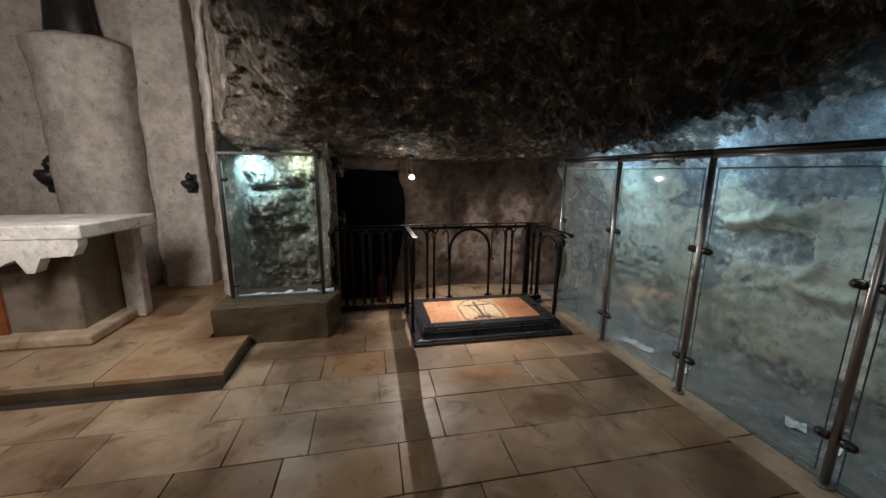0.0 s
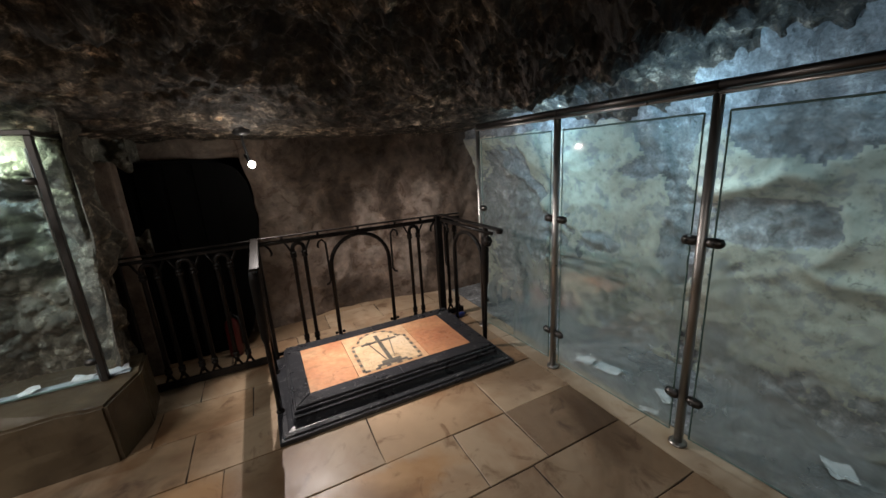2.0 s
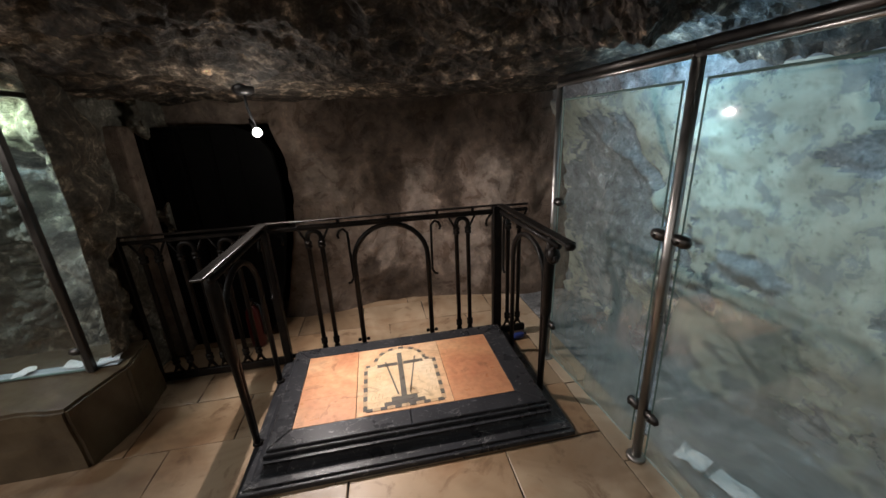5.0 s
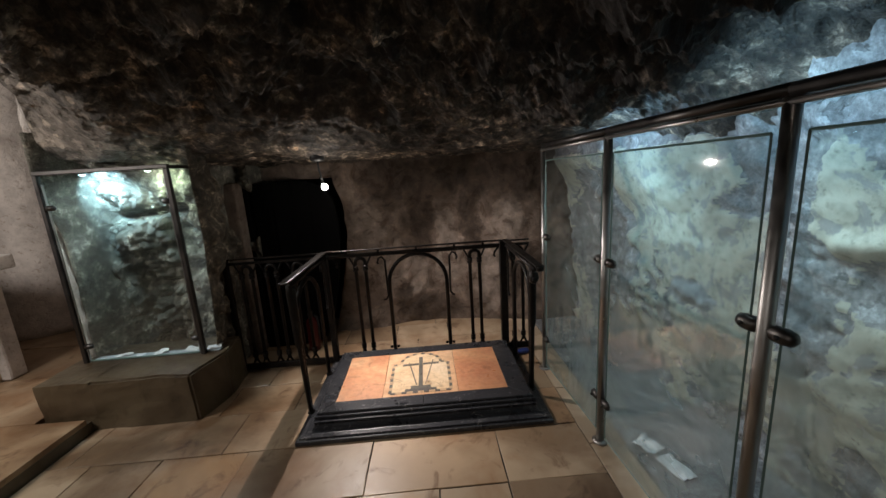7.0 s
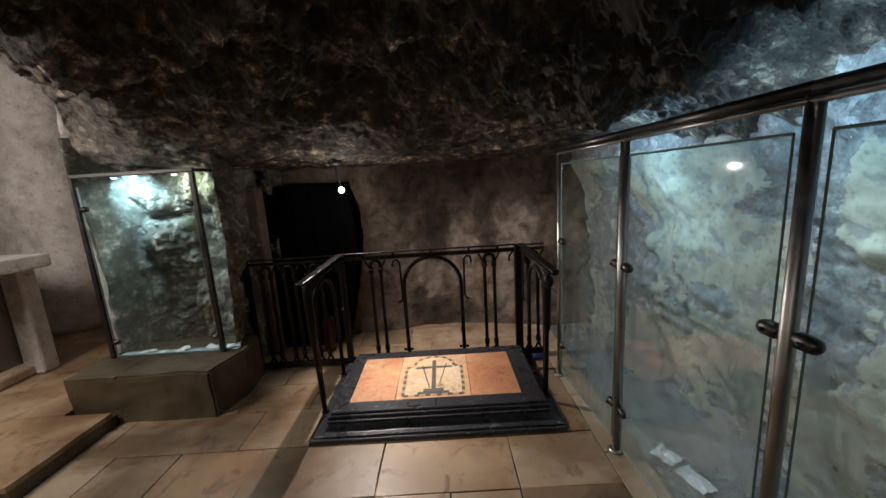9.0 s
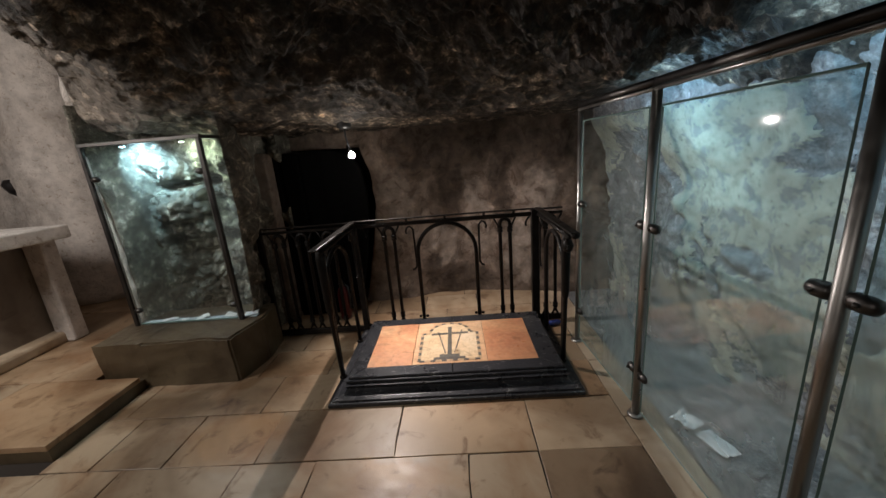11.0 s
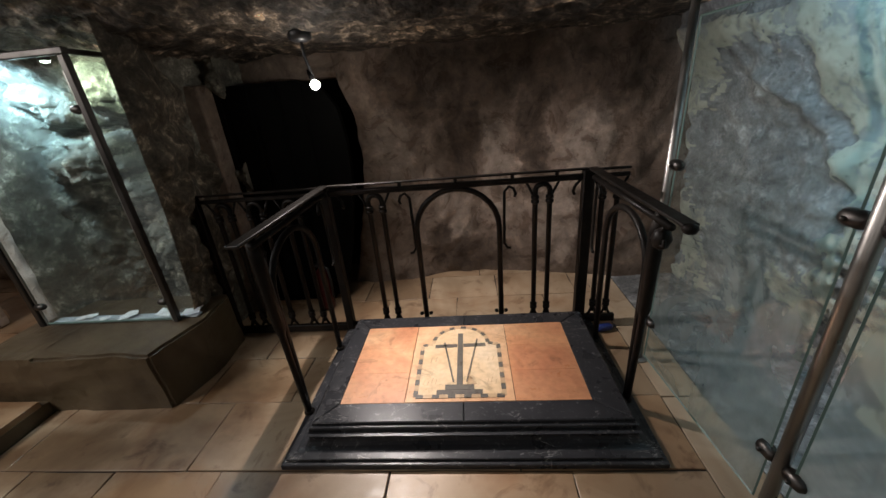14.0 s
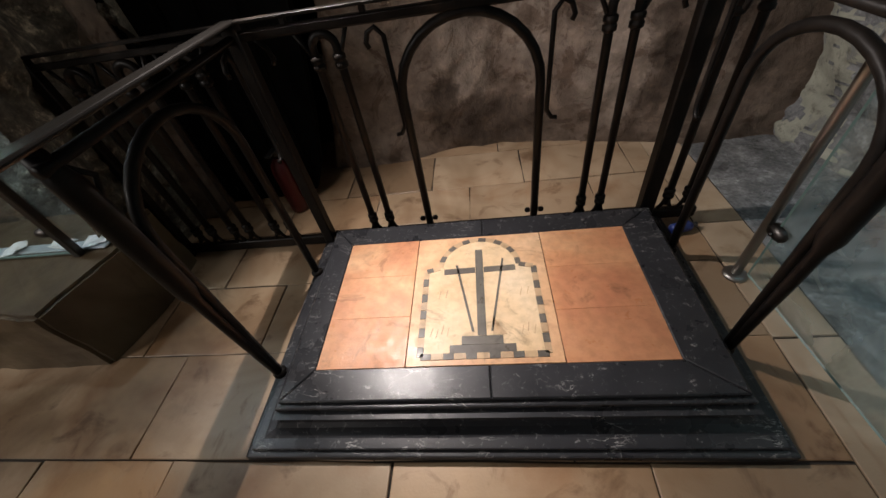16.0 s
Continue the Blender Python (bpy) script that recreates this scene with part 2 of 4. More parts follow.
def limestone(name, base, warm, dark, vary=True):
    n = Nodes(name)
    big, fine, grit = n.noise(2.6, 5, 0.6, 0.5), n.noise(14, 6, 0.7), n.noise(120, 2, 0.5)
    colour = n.ramp(big, ((0.30, warm), (0.50, base), (0.75, tuple(min(1, c * 1.15) for c in base))))
    if vary:
        info = n.add("ShaderNodeObjectInfo")
        tone = n.ramp(info.outputs["Random"], ((0.0, (0.62, 0.56, 0.50)), (0.35, (0.95, 0.92, 0.88)), (0.7, (1.02, 1.0, 0.97)), (1.0, (0.85, 0.72, 0.60))))
        colour = n.mix(1.0, colour, tone, "MULTIPLY")
    stain = n.ramp(n.noise(6, 6, 0.62, 0.8), ((0.30, dark), (0.44, (1, 1, 1))))
    colour = n.mix(0.75, colour, stain, "MULTIPLY")
    colour = n.mix(0.9, colour, n.ramp(n.noise(1.1, 4, 0.6, 0.8), ((0.38, (0.52, 0.45, 0.38)), (0.58, (1.05, 1.03, 1.0)))), "MULTIPLY")
    if vary:
        damp = n.spots((((0.02, 3.45, 0), (0.42, 0.45, 1)), ((2.25, 2.30, 0), (0.30, 0.55, 1)), ((-0.55, 3.25, 0), (0.6, 0.25, 1)), ((1.45, 2.15, 0), (0.30, 0.22, 1)), ((2.1, 1.2, 0), (0.4, 0.6, 1))), 0.16, 5.0)
        colour = n.mix(n.ramp(damp, ((0.10, grey(0.0)), (0.5, grey(0.8)))), colour, n.mix(1.0, colour, (0.46, 0.38, 0.30), "MULTIPLY"))
        # Orange-tinted patches, the widest across the floor's far left
        orange_tint = n.spots((((-1.5, 1.1, 0), (1.0, 0.7, 1)), ((0.15, 1.75, 0), (0.4, 0.25, 1)), ((1.1, 2.62, 0), (0.4, 0.2, 1)), ((0.1, 2.95, 0), (0.4, 0.3, 1))), 0.2, 4.0)
        colour = n.mix(n.ramp(orange_tint, ((0.10, grey(0.0)), (0.5, grey(0.75)))), colour, n.mix(1.0, colour, (1.0, 0.78, 0.52), "MULTIPLY"))
    rough = n.ramp(fine, ((0.3, grey(0.30)), (0.7, grey(0.50))))
    n.bump(((fine, 0.10), (grit, 0.06)), 0.006)
    return n.finish(colour, rough, 0, 0.45)


TILE = limestone("limestone_tile", (0.43, 0.34, 0.245), (0.34, 0.225, 0.14), (0.35, 0.25, 0.18))
PLINTH_STONE = limestone("grimy_plinth_shaded_riser", (0.110, 0.084, 0.052), (0.066, 0.048, 0.029), (0.5, 0.45, 0.38), False)
STEP_STONE = limestone("step_limestone", (0.47, 0.38, 0.28), (0.42, 0.32, 0.21), (0.5, 0.4, 0.3), False)
TILE_WORN = limestone("worn_dark_limestone", (0.36, 0.275, 0.195), (0.22, 0.14, 0.09), (0.22, 0.15, 0.11))
GROUT = Nodes("dark_grout").finish((0.030, 0.023, 0.018), 0.95)


def marble(name, base, vein, amount, rough):
    n = Nodes(name)
    turn = n.add("ShaderNodeMapping")
    turn.inputs["Rotation"].default_value = (0.2, 0.3, 0.6)
    turn.inputs["Scale"].default_value = (2.2, 8.0, 5.0)
    n.link(n.coords, turn.inputs["Vector"])
    w = n.add("ShaderNodeTexNoise")
    for key, value in (("Scale", 1.6), ("Detail", 7.0), ("Roughness", 0.62), ("Distortion", 0.5)):
        w.inputs[key].default_value = value
    n.link(turn.outputs[0], w.inputs["Vector"])
    cloud, scuff = n.noise(5, 4, 0.6), n.noise(45, 6, 0.75, 0.6)
    lines = n.mix(1.0, n.ramp(w.outputs["Fac"], ((0.494, (0, 0, 0)), (0.50, grey(amount)), (0.506, (0, 0, 0)))), n.ramp(n.noise(6, 3, 0.6), ((0.50, grey(0.0)), (0.62, grey(1.0)))), "MULTIPLY")
    colour = n.mix(lines, n.mix(cloud, tuple(c * 0.8 for c in base), tuple(c * 2.2 for c in base)), vein)
    colour = n.mix(n.ramp(scuff, ((0.575, grey(0.0)), (0.62, grey(0.18)), (0.66, grey(0.75)))), colour, (0.26, 0.255, 0.25))
    n.bump(((scuff, 0.16), (n.noise(9, 4, 0.6), 0.10)), 0.004)
    return n.finish(colour, n.ramp(cloud, ((0.3, grey(rough * 0.8)), (0.7, grey(rough * 1.5)))), 0, 0.36)


BLACK_MARBLE = marble("black_marble_with_white_veins", (0.017, 0.0174, 0.0197), (0.46, 0.45, 0.43), 0.9, 0.27)


def stone_panel(name, dark, base, light):
    n = Nodes(name)
    big, fine = n.noise(2.6, 4, 0.55, 0.7), n.noise(30, 5, 0.6)
    colour = n.mix(0.5, n.ramp(big, ((0.3, dark), (0.5, base), (0.7, light))), n.ramp(fine, ((0.35, grey(0.7)), (0.6, grey(1.05)))), "MULTIPLY")
    info = n.add("ShaderNodeObjectInfo")
    colour = n.mix(0.6, colour, n.ramp(info.outputs["Random"], ((0.0, (0.80, 0.72, 0.70)), (1.0, (1.05, 1.0, 0.95)))), "MULTIPLY")
    colour = n.mix(0.7, colour, n.ramp(n.noise(7, 6, 0.7, 1.2), ((0.30, grey(0.45)), (0.42, grey(1.0)))), "MULTIPLY")
    n.bump(((fine, 0.30), (n.noise(110, 4, 0.7), 0.22)), 0.004)
    return n.finish(colour, n.ramp(n.noise(20, 5, 0.7), ((0.35, grey(0.26)), (0.65, grey(0.62)))), 0, 0.42)


PANEL_ORANGE = stone_panel("orange_marble", (0.47, 0.20, 0.105), (0.57, 0.29, 0.15), (0.68, 0.43, 0.25))
PANEL_PEACH = stone_panel("peach_marble", (0.50, 0.27, 0.145), (0.61, 0.38, 0.22), (0.70, 0.50, 0.32))
PANEL_CREAM = stone_panel("cream_marble", (0.58, 0.40, 0.22), (0.70, 0.54, 0.34), (0.78, 0.66, 0.48))
MOTIF_DARK = stone_panel("grey_inlay_stone", (0.07, 0.065, 0.055), (0.12, 0.11, 0.095), (0.20, 0.18, 0.15))
MOTIF_TAN = stone_panel("tan_inlay_stone", (0.40, 0.28, 0.16), (0.50, 0.36, 0.22), (0.58, 0.44, 0.28))


def iron_material():
    n = Nodes("black_painted_iron")
    worn = n.noise(9, 6, 0.7)
    colour = n.ramp(worn, ((0.45, (0.007, 0.006, 0.0055)), (0.62, (0.014, 0.011, 0.009)), (0.75, (0.045, 0.026, 0.016))))
    n.bump(((n.noise(60, 3, 0.6), 0.12),), 0.003)
    return n.finish(colour, n.ramp(worn, ((0.4, grey(0.36)), (0.7, grey(0.60)))), 0.0, 0.14)


IRON = iron_material()
WORN_STEEL = Nodes("worn_rail_top").finish((0.022, 0.020, 0.018), 0.27, 0.5)
SOOT_BLACK = Nodes("matt_black_lamp_part").finish((0.003, 0.003, 0.003), 1.0, 0, 0.0)


def steel_material(name, base, rough):
    n = Nodes(name)
    smear = n.noise(12, 5, 0.6)
    return n.finish(n.mix(smear, tuple(c * 0.7 for c in base), base), n.ramp(smear, ((0.3, grey(rough * 0.8)), (0.7, grey(rough * 1.5)))), 1.0)


STEEL = steel_material("brushed_steel", (0.40, 0.39, 0.37), 0.33)
DARK_STEEL = steel_material("dark_steel", (0.085, 0.080, 0.076), 0.36)


def glass_material(name, tint, dust):
    """Thin pane: lets light straight through, mirrors by angle, with a film of dust and condensation."""
    n = Nodes(name)
    out = n.tree.nodes["Material Output"]
    clear, shine, film = n.add("ShaderNodeBsdfTransparent"), n.add("ShaderNodeBsdfGlossy"), n.add("ShaderNodeBsdfTranslucent")
    clear.inputs[0].default_value = (*tint, 1)
    shine.inputs["Roughness"].default_value = 0.03
    film.inputs[0].default_value = (0.76, 0.79, 0.75, 1)
    facing = n.add("ShaderNodeLayerWeight")
    curve = n.add("ShaderNodeMath", operation="POWER")
    n.link(facing.outputs["Facing"], curve.inputs[0])
    curve.inputs[1].default_value = 4.0
    mirror = n.add("ShaderNodeMath", operation="MULTIPLY_ADD")
    n.link(curve.outputs[0], mirror.inputs[0])
    mirror.inputs[1].default_value, mirror.inputs[2].default_value = 0.65, 0.075
    smear = n.ramp(n.noise(1.8, 5, 0.65, 0.5), ((0.35, grey(dust * 0.4)), (0.7, grey(dust * 1.5))))
    at = n.add("ShaderNodeSeparateXYZ")
    n.link(n.coords, at.inputs[0])
    low = n.add("ShaderNodeMapRange")
    for key, value in (("From Min", 0.2), ("From Max", 1.5), ("To Min", 2.0), ("To Max", 0.30)):
        low.inputs[key].default_value = value
    n.link(at.outputs[2], low.inputs["Value"])
    smear = n.mix(1.0, smear, low.outputs[0], "MULTIPLY")
    a, b = n.add("ShaderNodeMixShader"), n.add("ShaderNodeMixShader")
    n.link(smear, a.inputs[0])
    n.link(clear.outputs[0], a.inputs[1])
    n.link(film.outputs[0], a.inputs[2])
    n.link(mirror.outputs[0], b.inputs[0])
    n.link(a.outputs[0], b.inputs[1])
    n.link(shine.outputs[0], b.inputs[2])
    n.link(b.outputs[0], out.inputs["Surface"])
    return n.mat


GLASS = glass_material("screen_glass", (0.88, 0.96, 0.95), 0.27)
CASE_GLASS = glass_material("case_glass", (0.90, 0.97, 0.95), 0.05)
GLASS_EDGE = Nodes("green_glass_edge").finish((0.10, 0.16, 0.145), 0.45, 0, 0.35)
GLASS_DUST = Nodes("pale_blue_dust").finish((0.36, 0.42, 0.46), 0.6)
PAPER = Nodes("white_paper").finish((0.75, 0.77, 0.78), 0.7)
RED_PAINT = Nodes("red_enamel").finish((0.075, 0.006, 0.006), 0.4)
BLACK_PLASTIC = Nodes("black_plastic").finish((0.015, 0.015, 0.016), 0.4)
BLUE_PLASTIC = Nodes("blue_plastic").finish((0.02, 0.035, 0.16), 0.35)
BRONZE = stone_panel("dark_bronze", (0.012, 0.011, 0.012), (0.020, 0.018, 0.019), (0.035, 0.030, 0.028))


# Near-black finish that puts the doorway's darkness into the colour
def doorway_black_material():
    n = Nodes("doorway_shade_black")
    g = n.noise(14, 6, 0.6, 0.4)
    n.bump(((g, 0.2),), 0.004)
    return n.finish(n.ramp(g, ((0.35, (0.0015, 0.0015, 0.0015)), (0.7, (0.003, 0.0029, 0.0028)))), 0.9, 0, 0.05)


DOORWAY_BLACK = doorway_black_material()


def glow_material(name, colour, strength):
    n = Nodes(name)
    n.bsdf.inputs["Emission Color"].default_value = (*colour, 1)
    n.bsdf.inputs["Emission Strength"].default_value = strength
    return n.finish(colour, 0.4)


BULB = glow_material("lit_bulb", (1.0, 0.92, 0.84), 110)
LED_COOL = glow_material("lit_cool_lamp", (0.6, 0.88, 1.0), 5)
LED_GREEN = glow_material("lit_green_lamp", (0.8, 1.0, 0.8), 4)

# ---- mesh helpers ----


def part(name, bm, material, parent=None, label="", smooth=False, mesh=None):
    """Links a bmesh as one mesh object, under a thing when one is given."""
    if mesh is None:
        bmesh.ops.recalc_face_normals(bm, faces=bm.faces)
        mesh = bpy.data.meshes.new(name)
        bm.to_mesh(mesh)
        bm.free()
        mesh.materials.append(material)
        if smooth:
            mesh.shade_smooth()
    ob = new(name, mesh)
    if parent is not None:
        ob.parent = parent
        ob.matrix_parent_inverse = parent.matrix_basis.inverted()
    if label:
        tagged(ob, label)
    return ob


def thing(name, at, label, category, group="", kind=""):
    ob = new(name)
    ob.empty_display_size = 0.1
    ob.matrix_basis = Matrix.Translation(at)
    return tagged(ob, label, category, group, kind)


def block(bm, x0, x1, y0, y1, z0, z1, bevel=0.0, segments=1):
    """A box with rounded edges, added to bm."""
    own = bmesh.new()
    bmesh.ops.create_cube(own, size=1)
    for v in own.verts:
        v.co = Vector(((x0 + x1) / 2 + v.co.x * (x1 - x0), (y0 + y1) / 2 + v.co.y * (y1 - y0), (z0 + z1) / 2 + v.co.z * (z1 - z0)))
    if bevel:
        bmesh.ops.bevel(own, geom=own.edges[:], offset=bevel, segments=segments, affect="EDGES", profile=0.5)
    join(bm, own)
    return bm


def join(bm, own):
    table = {v: bm.verts.new(v.co) for v in own.verts}
    for f in own.faces:
        bm.faces.new([table[v] for v in f.verts])
    own.free()


def tube(bm, points, radius, sides=8, flat=1.0):
    """A round bar swept along points; radius may be one number or one for each point."""
    points = [Vector(p) for p in points]
    radii = radius if isinstance(radius, (list, tuple)) else [radius] * len(points)
    rings, last = [], None
    for i, p in enumerate(points):
        d = (points[min(i + 1, len(points) - 1)] - points[max(i - 1, 0)]).normalized()
        ref = last if last is not None else (Vector((0, 0, 1)) if abs(d.z) < 0.9 else Vector((0, 1, 0)))
        a = (ref - d * ref.dot(d)).normalized()
        last, b = a, d.cross(a)
        rings.append([bm.verts.new(p + (a * math.cos(2 * math.pi * k / sides) * flat + b * math.sin(2 * math.pi * k / sides)) * radii[i]) for k in range(sides)])
    for r, s in zip(rings, rings[1:]):
        for k in range(sides):
            bm.faces.new((r[k], r[(k + 1) % sides], s[(k + 1) % sides], s[k]))
    bm.faces.new(rings[0][::-1])
    bm.faces.new(rings[-1])
    return bm


def bar(points, radius, sides=8, flat=1.0):
    return tube(bmesh.new(), points, radius, sides, flat)


def lathe(bm, centre, profile, sides=20):
    """Turns a profile of (radius, height) round a vertical axis."""
    rings = [[bm.verts.new((centre[0] + r * math.cos(2 * math.pi * k / sides), centre[1] + r * math.sin(2 * math.pi * k / sides), centre[2] + h)) for k in range(sides)] for r, h in profile]
    for r, s in zip(rings, rings[1:]):
        for k in range(sides):
            bm.faces.new((r[k], r[(k + 1) % sides], s[(k + 1) % sides], s[k]))
    bm.faces.new(rings[0][::-1])
    bm.faces.new(rings[-1])
    return bm


def prism(bm, outline, z0, z1):
    """An outline in x and y, raised from z0 to z1."""
    low, high = [bm.verts.new((x, y, z0)) for x, y in outline], [bm.verts.new((x, y, z1)) for x, y in outline]
    n = len(outline)
    for k in range(n):
        bm.faces.new((low[k], low[(k + 1) % n], high[(k + 1) % n], high[k]))
    bm.faces.new(low[::-1])
    bm.faces.new(high)
    return bm


def fbm(p, scale, octaves=5):
    return noise.fractal(Vector(p) * scale, 1.0, 2.1, octaves)


def crags(p, scale):
    """Ledges and pits of broken rock, about -1 to 1."""
    cell = noise.voronoi(Vector(p) * scale)[0]
    return 1.0 - 2.2 * cell[0] + 0.6 * (cell[1] - cell[0])


def sheet(name, us, vs, place, material, thick, label, category="", smooth=True, second=None, chosen=None):
    """A sheet of rock or plaster: place(u, v) gives each point; its back lies thick behind it."""
    bm = bmesh.new()
    grid = [[bm.verts.new(place(u, v)) for v in vs] for u in us]
    for r, s in zip(grid, grid[1:]):
        for k in range(len(vs) - 1):
            bm.faces.new((r[k], r[k + 1], s[k + 1], s[k]))
    back = Vector(thick)
    edge = [grid[0][k] for k in range(len(vs))] + [grid[i][-1] for i in range(1, len(us))] + [grid[-1][k] for k in range(len(vs) - 2, -1, -1)] + [grid[i][0] for i in range(len(us) - 2, 0, -1)]
    outer = [bm.verts.new(v.co + back) for v in edge]
    n = len(edge)
    for k in range(n):
        bm.faces.new((edge[k], edge[(k + 1) % n], outer[(k + 1) % n], outer[k]))
    bm.faces.new(outer)
    ob = part(name, bm, material, smooth=smooth)
    if second:
        ob.data.materials.append(second)
        for face in ob.data.polygons:
            face.material_index = 1 if chosen(face.center) else 0
    return tagged(ob, label, category, kind="structure")


def lerp(table, v):
    for (a, p), (b, q) in zip(table, table[1:]):
        if v <= b:
            f = max(0.0, (v - a) / (b - a))
            return p + (q - p) * f
    return table[-1][1]


def ease(v):
    v = max(0.0, min(1.0, v))
    return v * v * (3 - 2 * v)


def steps(a, b, n):
    return [a + (b - a) * i / n for i in range(n + 1)]


# ---- the cave shell ----
FALL = ((-2.2, 2.55), (1.2, 2.45), (2.3, 2.34), (2.75, 2.28), (3.3, 2.13), (3.55, 2.02), (3.95, 1.83), (4.1, 1.775), (4.3, 1.765), (4.7, 1.74), (5.4, 1.70))
LEFT_EDGE = ((-2.2, -0.3), (1.8, -0.42), (2.6, -0.64), (3.0, -0.70), (3.6, -0.90), (3.95, -1.16), (5.4, -1.75))


def ceiling_point(u, y):
    left = lerp(LEFT_EDGE, y)
    x = left + (3.5 - left) * u
    z = lerp(FALL, y)
    room = ease((4.1 - y) / 1.2)
    z -= 0.34 * ease((x - 1.1) / 1.5) * room
    z -= 0.55 * ease((x - 2.5) / 0.8) * room
    p = (x, y, z)
    rough = (0.25 + 0.75 * room) * (1 - 0.6 * ease((x - 2.3) / 0.4))
    z += rough * (0.100 * fbm(p, 1.7) + 0.070 * crags((x, y * 1.5, z), 2.6) + 0.054 * crags((x, y * 1.6, z), 6.0) + 0.030 * crags((x, y * 1.5, z), 14.0) + 0.010 * crags(p, 30.0))
    z += 0.10 * math.exp(-((x - 1.0) / 0.32) ** 2 - ((y - 3.42) / 0.18) ** 2)
    edge = ease(u * 9)
    z += (1 - edge) * 0.20 * ease((4.0 - y) / 0.4)
    floor_z = 1.765 if x < 2.6 else 0.9
    return Vector((x, y, max(z, floor_z - 0.03 + 0.02 * fbm(p, 5))))


sheet("ceiling", steps(0, 1, 330), [*steps(-2.2, 0.9, 70), *steps(0.92, 5.4, 380)], ceiling_point, ROCK_SOOT, (0, 0, 2.6), "low rough ceiling of sooty natural rock with shade painted in hollows", "", False)


BARE = ((2.66, 1.55, 0.17, 0.13), (2.55, 0.98, 0.10, 0.34), (2.10, 1.04, 0.26, 0.07), (2.0, 1.58, 0.42, 0.12), (2.12, 1.15, 0.22, 0.05), (4.15, 0.95, 0.36, 0.45), (3.12, 0.79, 0.16, 0.06), (2.30, 0.36, 0.07, 0.09), (2.85, 1.34, 0.13, 0.07), (1.2, 0.9, 0.22, 0.5), (0.6, 1.3, 0.3, 0.25))
COVERED = ((2.92, 1.05, 0.20, 0.26), (2.98, 1.50, 0.20, 0.16), (2.20, 1.27, 0.24, 0.08), (1.80, 0.90, 0.18, 0.14), (3.62, 1.32, 0.26, 0.26), (2.35, 1.50, 0.10, 0.14), (2.75, 0.55, 0.4, 0.16), (1.9, 0.5, 0.5, 0.2), (1.5, 1.3, 0.25, 0.3))
RIDGES = (((2.40, 1.21), (2.14, 1.27), (2.05, 1.335), (1.96, 1.30)), ((1.84, 1.14), (1.82, 1.02), (1.87, 0.94), (1.94, 0.87), (1.83, 0.82), (1.64, 0.82)), ((4.20, 1.40), (3.95, 1.25), (3.72, 1.02)), ((3.26, 0.82), (3.02, 0.78)))


def blob(y, z, spots):
    return sum(math.exp(-((y - a) / r) ** 2 - ((z - b) / q) ** 2) for a, b, r, q in spots)


def skin_left(y, z):
    """Above zero where the plaster skin still covers the rock."""
    p = (0.0, y, z)
    v = 0.24 * fbm(p, 2.2, 6) + 0.17 * fbm(p, 6.5, 5) + 0.10 * fbm(p, 17, 4) + 0.09
    return v + 0.50 * blob(y, z, COVERED) - 0.80 * blob(y, z, BARE) - 0.7 * ease((z - 1.62) / 0.15) - 0.15 * ease((0.45 - z) / 0.3)


def away(y, z, line):
    best = 9.0
    for (a, b), (c, d) in zip(line, line[1:]):
        f = max(0.0, min(1.0, ((y - a) * (c - a) + (z - b) * (d - b)) / ((c - a) ** 2 + (d - b) ** 2)))
        best = min(best, math.hypot(y - a - f * (c - a), z - b - f * (d - b)))
    return best


def right_rock(y, z):
    x = 3.02 - 0.30 * ease((z - 1.15) / 0.9) + 0.10 * ease((0.7 - z) / 0.7)
    x -= 0.08 * ease((y - 3.3) / 1.3)
    p = (x, y, z * 1.25)
    x -= 0.060 * fbm(p, 1.5) + 0.012 * crags(p, 2.3)
    skin = ease(skin_left(y, z) / 0.05 + 0.5)
    x -= 0.018 * skin + (1 - 0.75 * skin) * (0.016 * crags(p, 6.5) + 0.010 * crags(p, 14) + 0.008 * fbm(p, 20, 4))
    x -= 0.050 * sum(math.exp(-(away(y, z, r) / 0.042) ** 2) for r in RIDGES)
    return Vector((x, y, z))


sheet("wall_east", [*steps(-2.2, 0.4, 60), *steps(0.415, 4.3, 260), *steps(4.33, 5.2, 24)], [*steps(-0.05, 1.75, 125), *steps(1.77, 2.3, 24)], right_rock, ROCK_GREY, (0.7, 0, 0), "uneven grey rock wall with pale plaster remains behind glass", second=SKIN, chosen=lambda c: skin_left(c.y, c.z) > 0)


def back_edge(z):
    return lerp(((0, 0.44), (0.3, 0.53), (0.65, 0.60), (1.0, 0.665), (1.35, 0.655), (1.6, 0.60), (1.9, 0.56)), z) + 0.02 * fbm((3.0, 1.0, z), 4)


def back_wall(u, z):
    left = back_edge(z)
    x = left + (3.3 - left) * u
    y = 4.86 + 0.13 * math.exp(-((x - 1.5) / 0.45) ** 2) - 0.10 * ease((x - 2.0) / 0.6) - 0.08 * ease((z - 1.2) / 0.6)
    p = (x, y, z)
    y -= 0.030 * fbm(p, 2.2) + 0.012 * fbm(p, 9) + 0.012 * crags(p, 5)
    return Vector((x, y, z))


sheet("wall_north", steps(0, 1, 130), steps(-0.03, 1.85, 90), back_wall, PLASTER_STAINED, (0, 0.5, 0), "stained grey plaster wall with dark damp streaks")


def lintel_point(x, v):
    p = (x, 4.8, v)
    return Vector((x, 4.80 - 0.03 * fbm(p, 3) - 0.015 * crags(p, 7), 1.60 + 0.28 * v - 0.03 * fbm(p, 2)))


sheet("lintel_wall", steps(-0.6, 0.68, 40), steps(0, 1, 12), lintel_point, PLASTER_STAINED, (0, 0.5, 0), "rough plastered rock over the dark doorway")


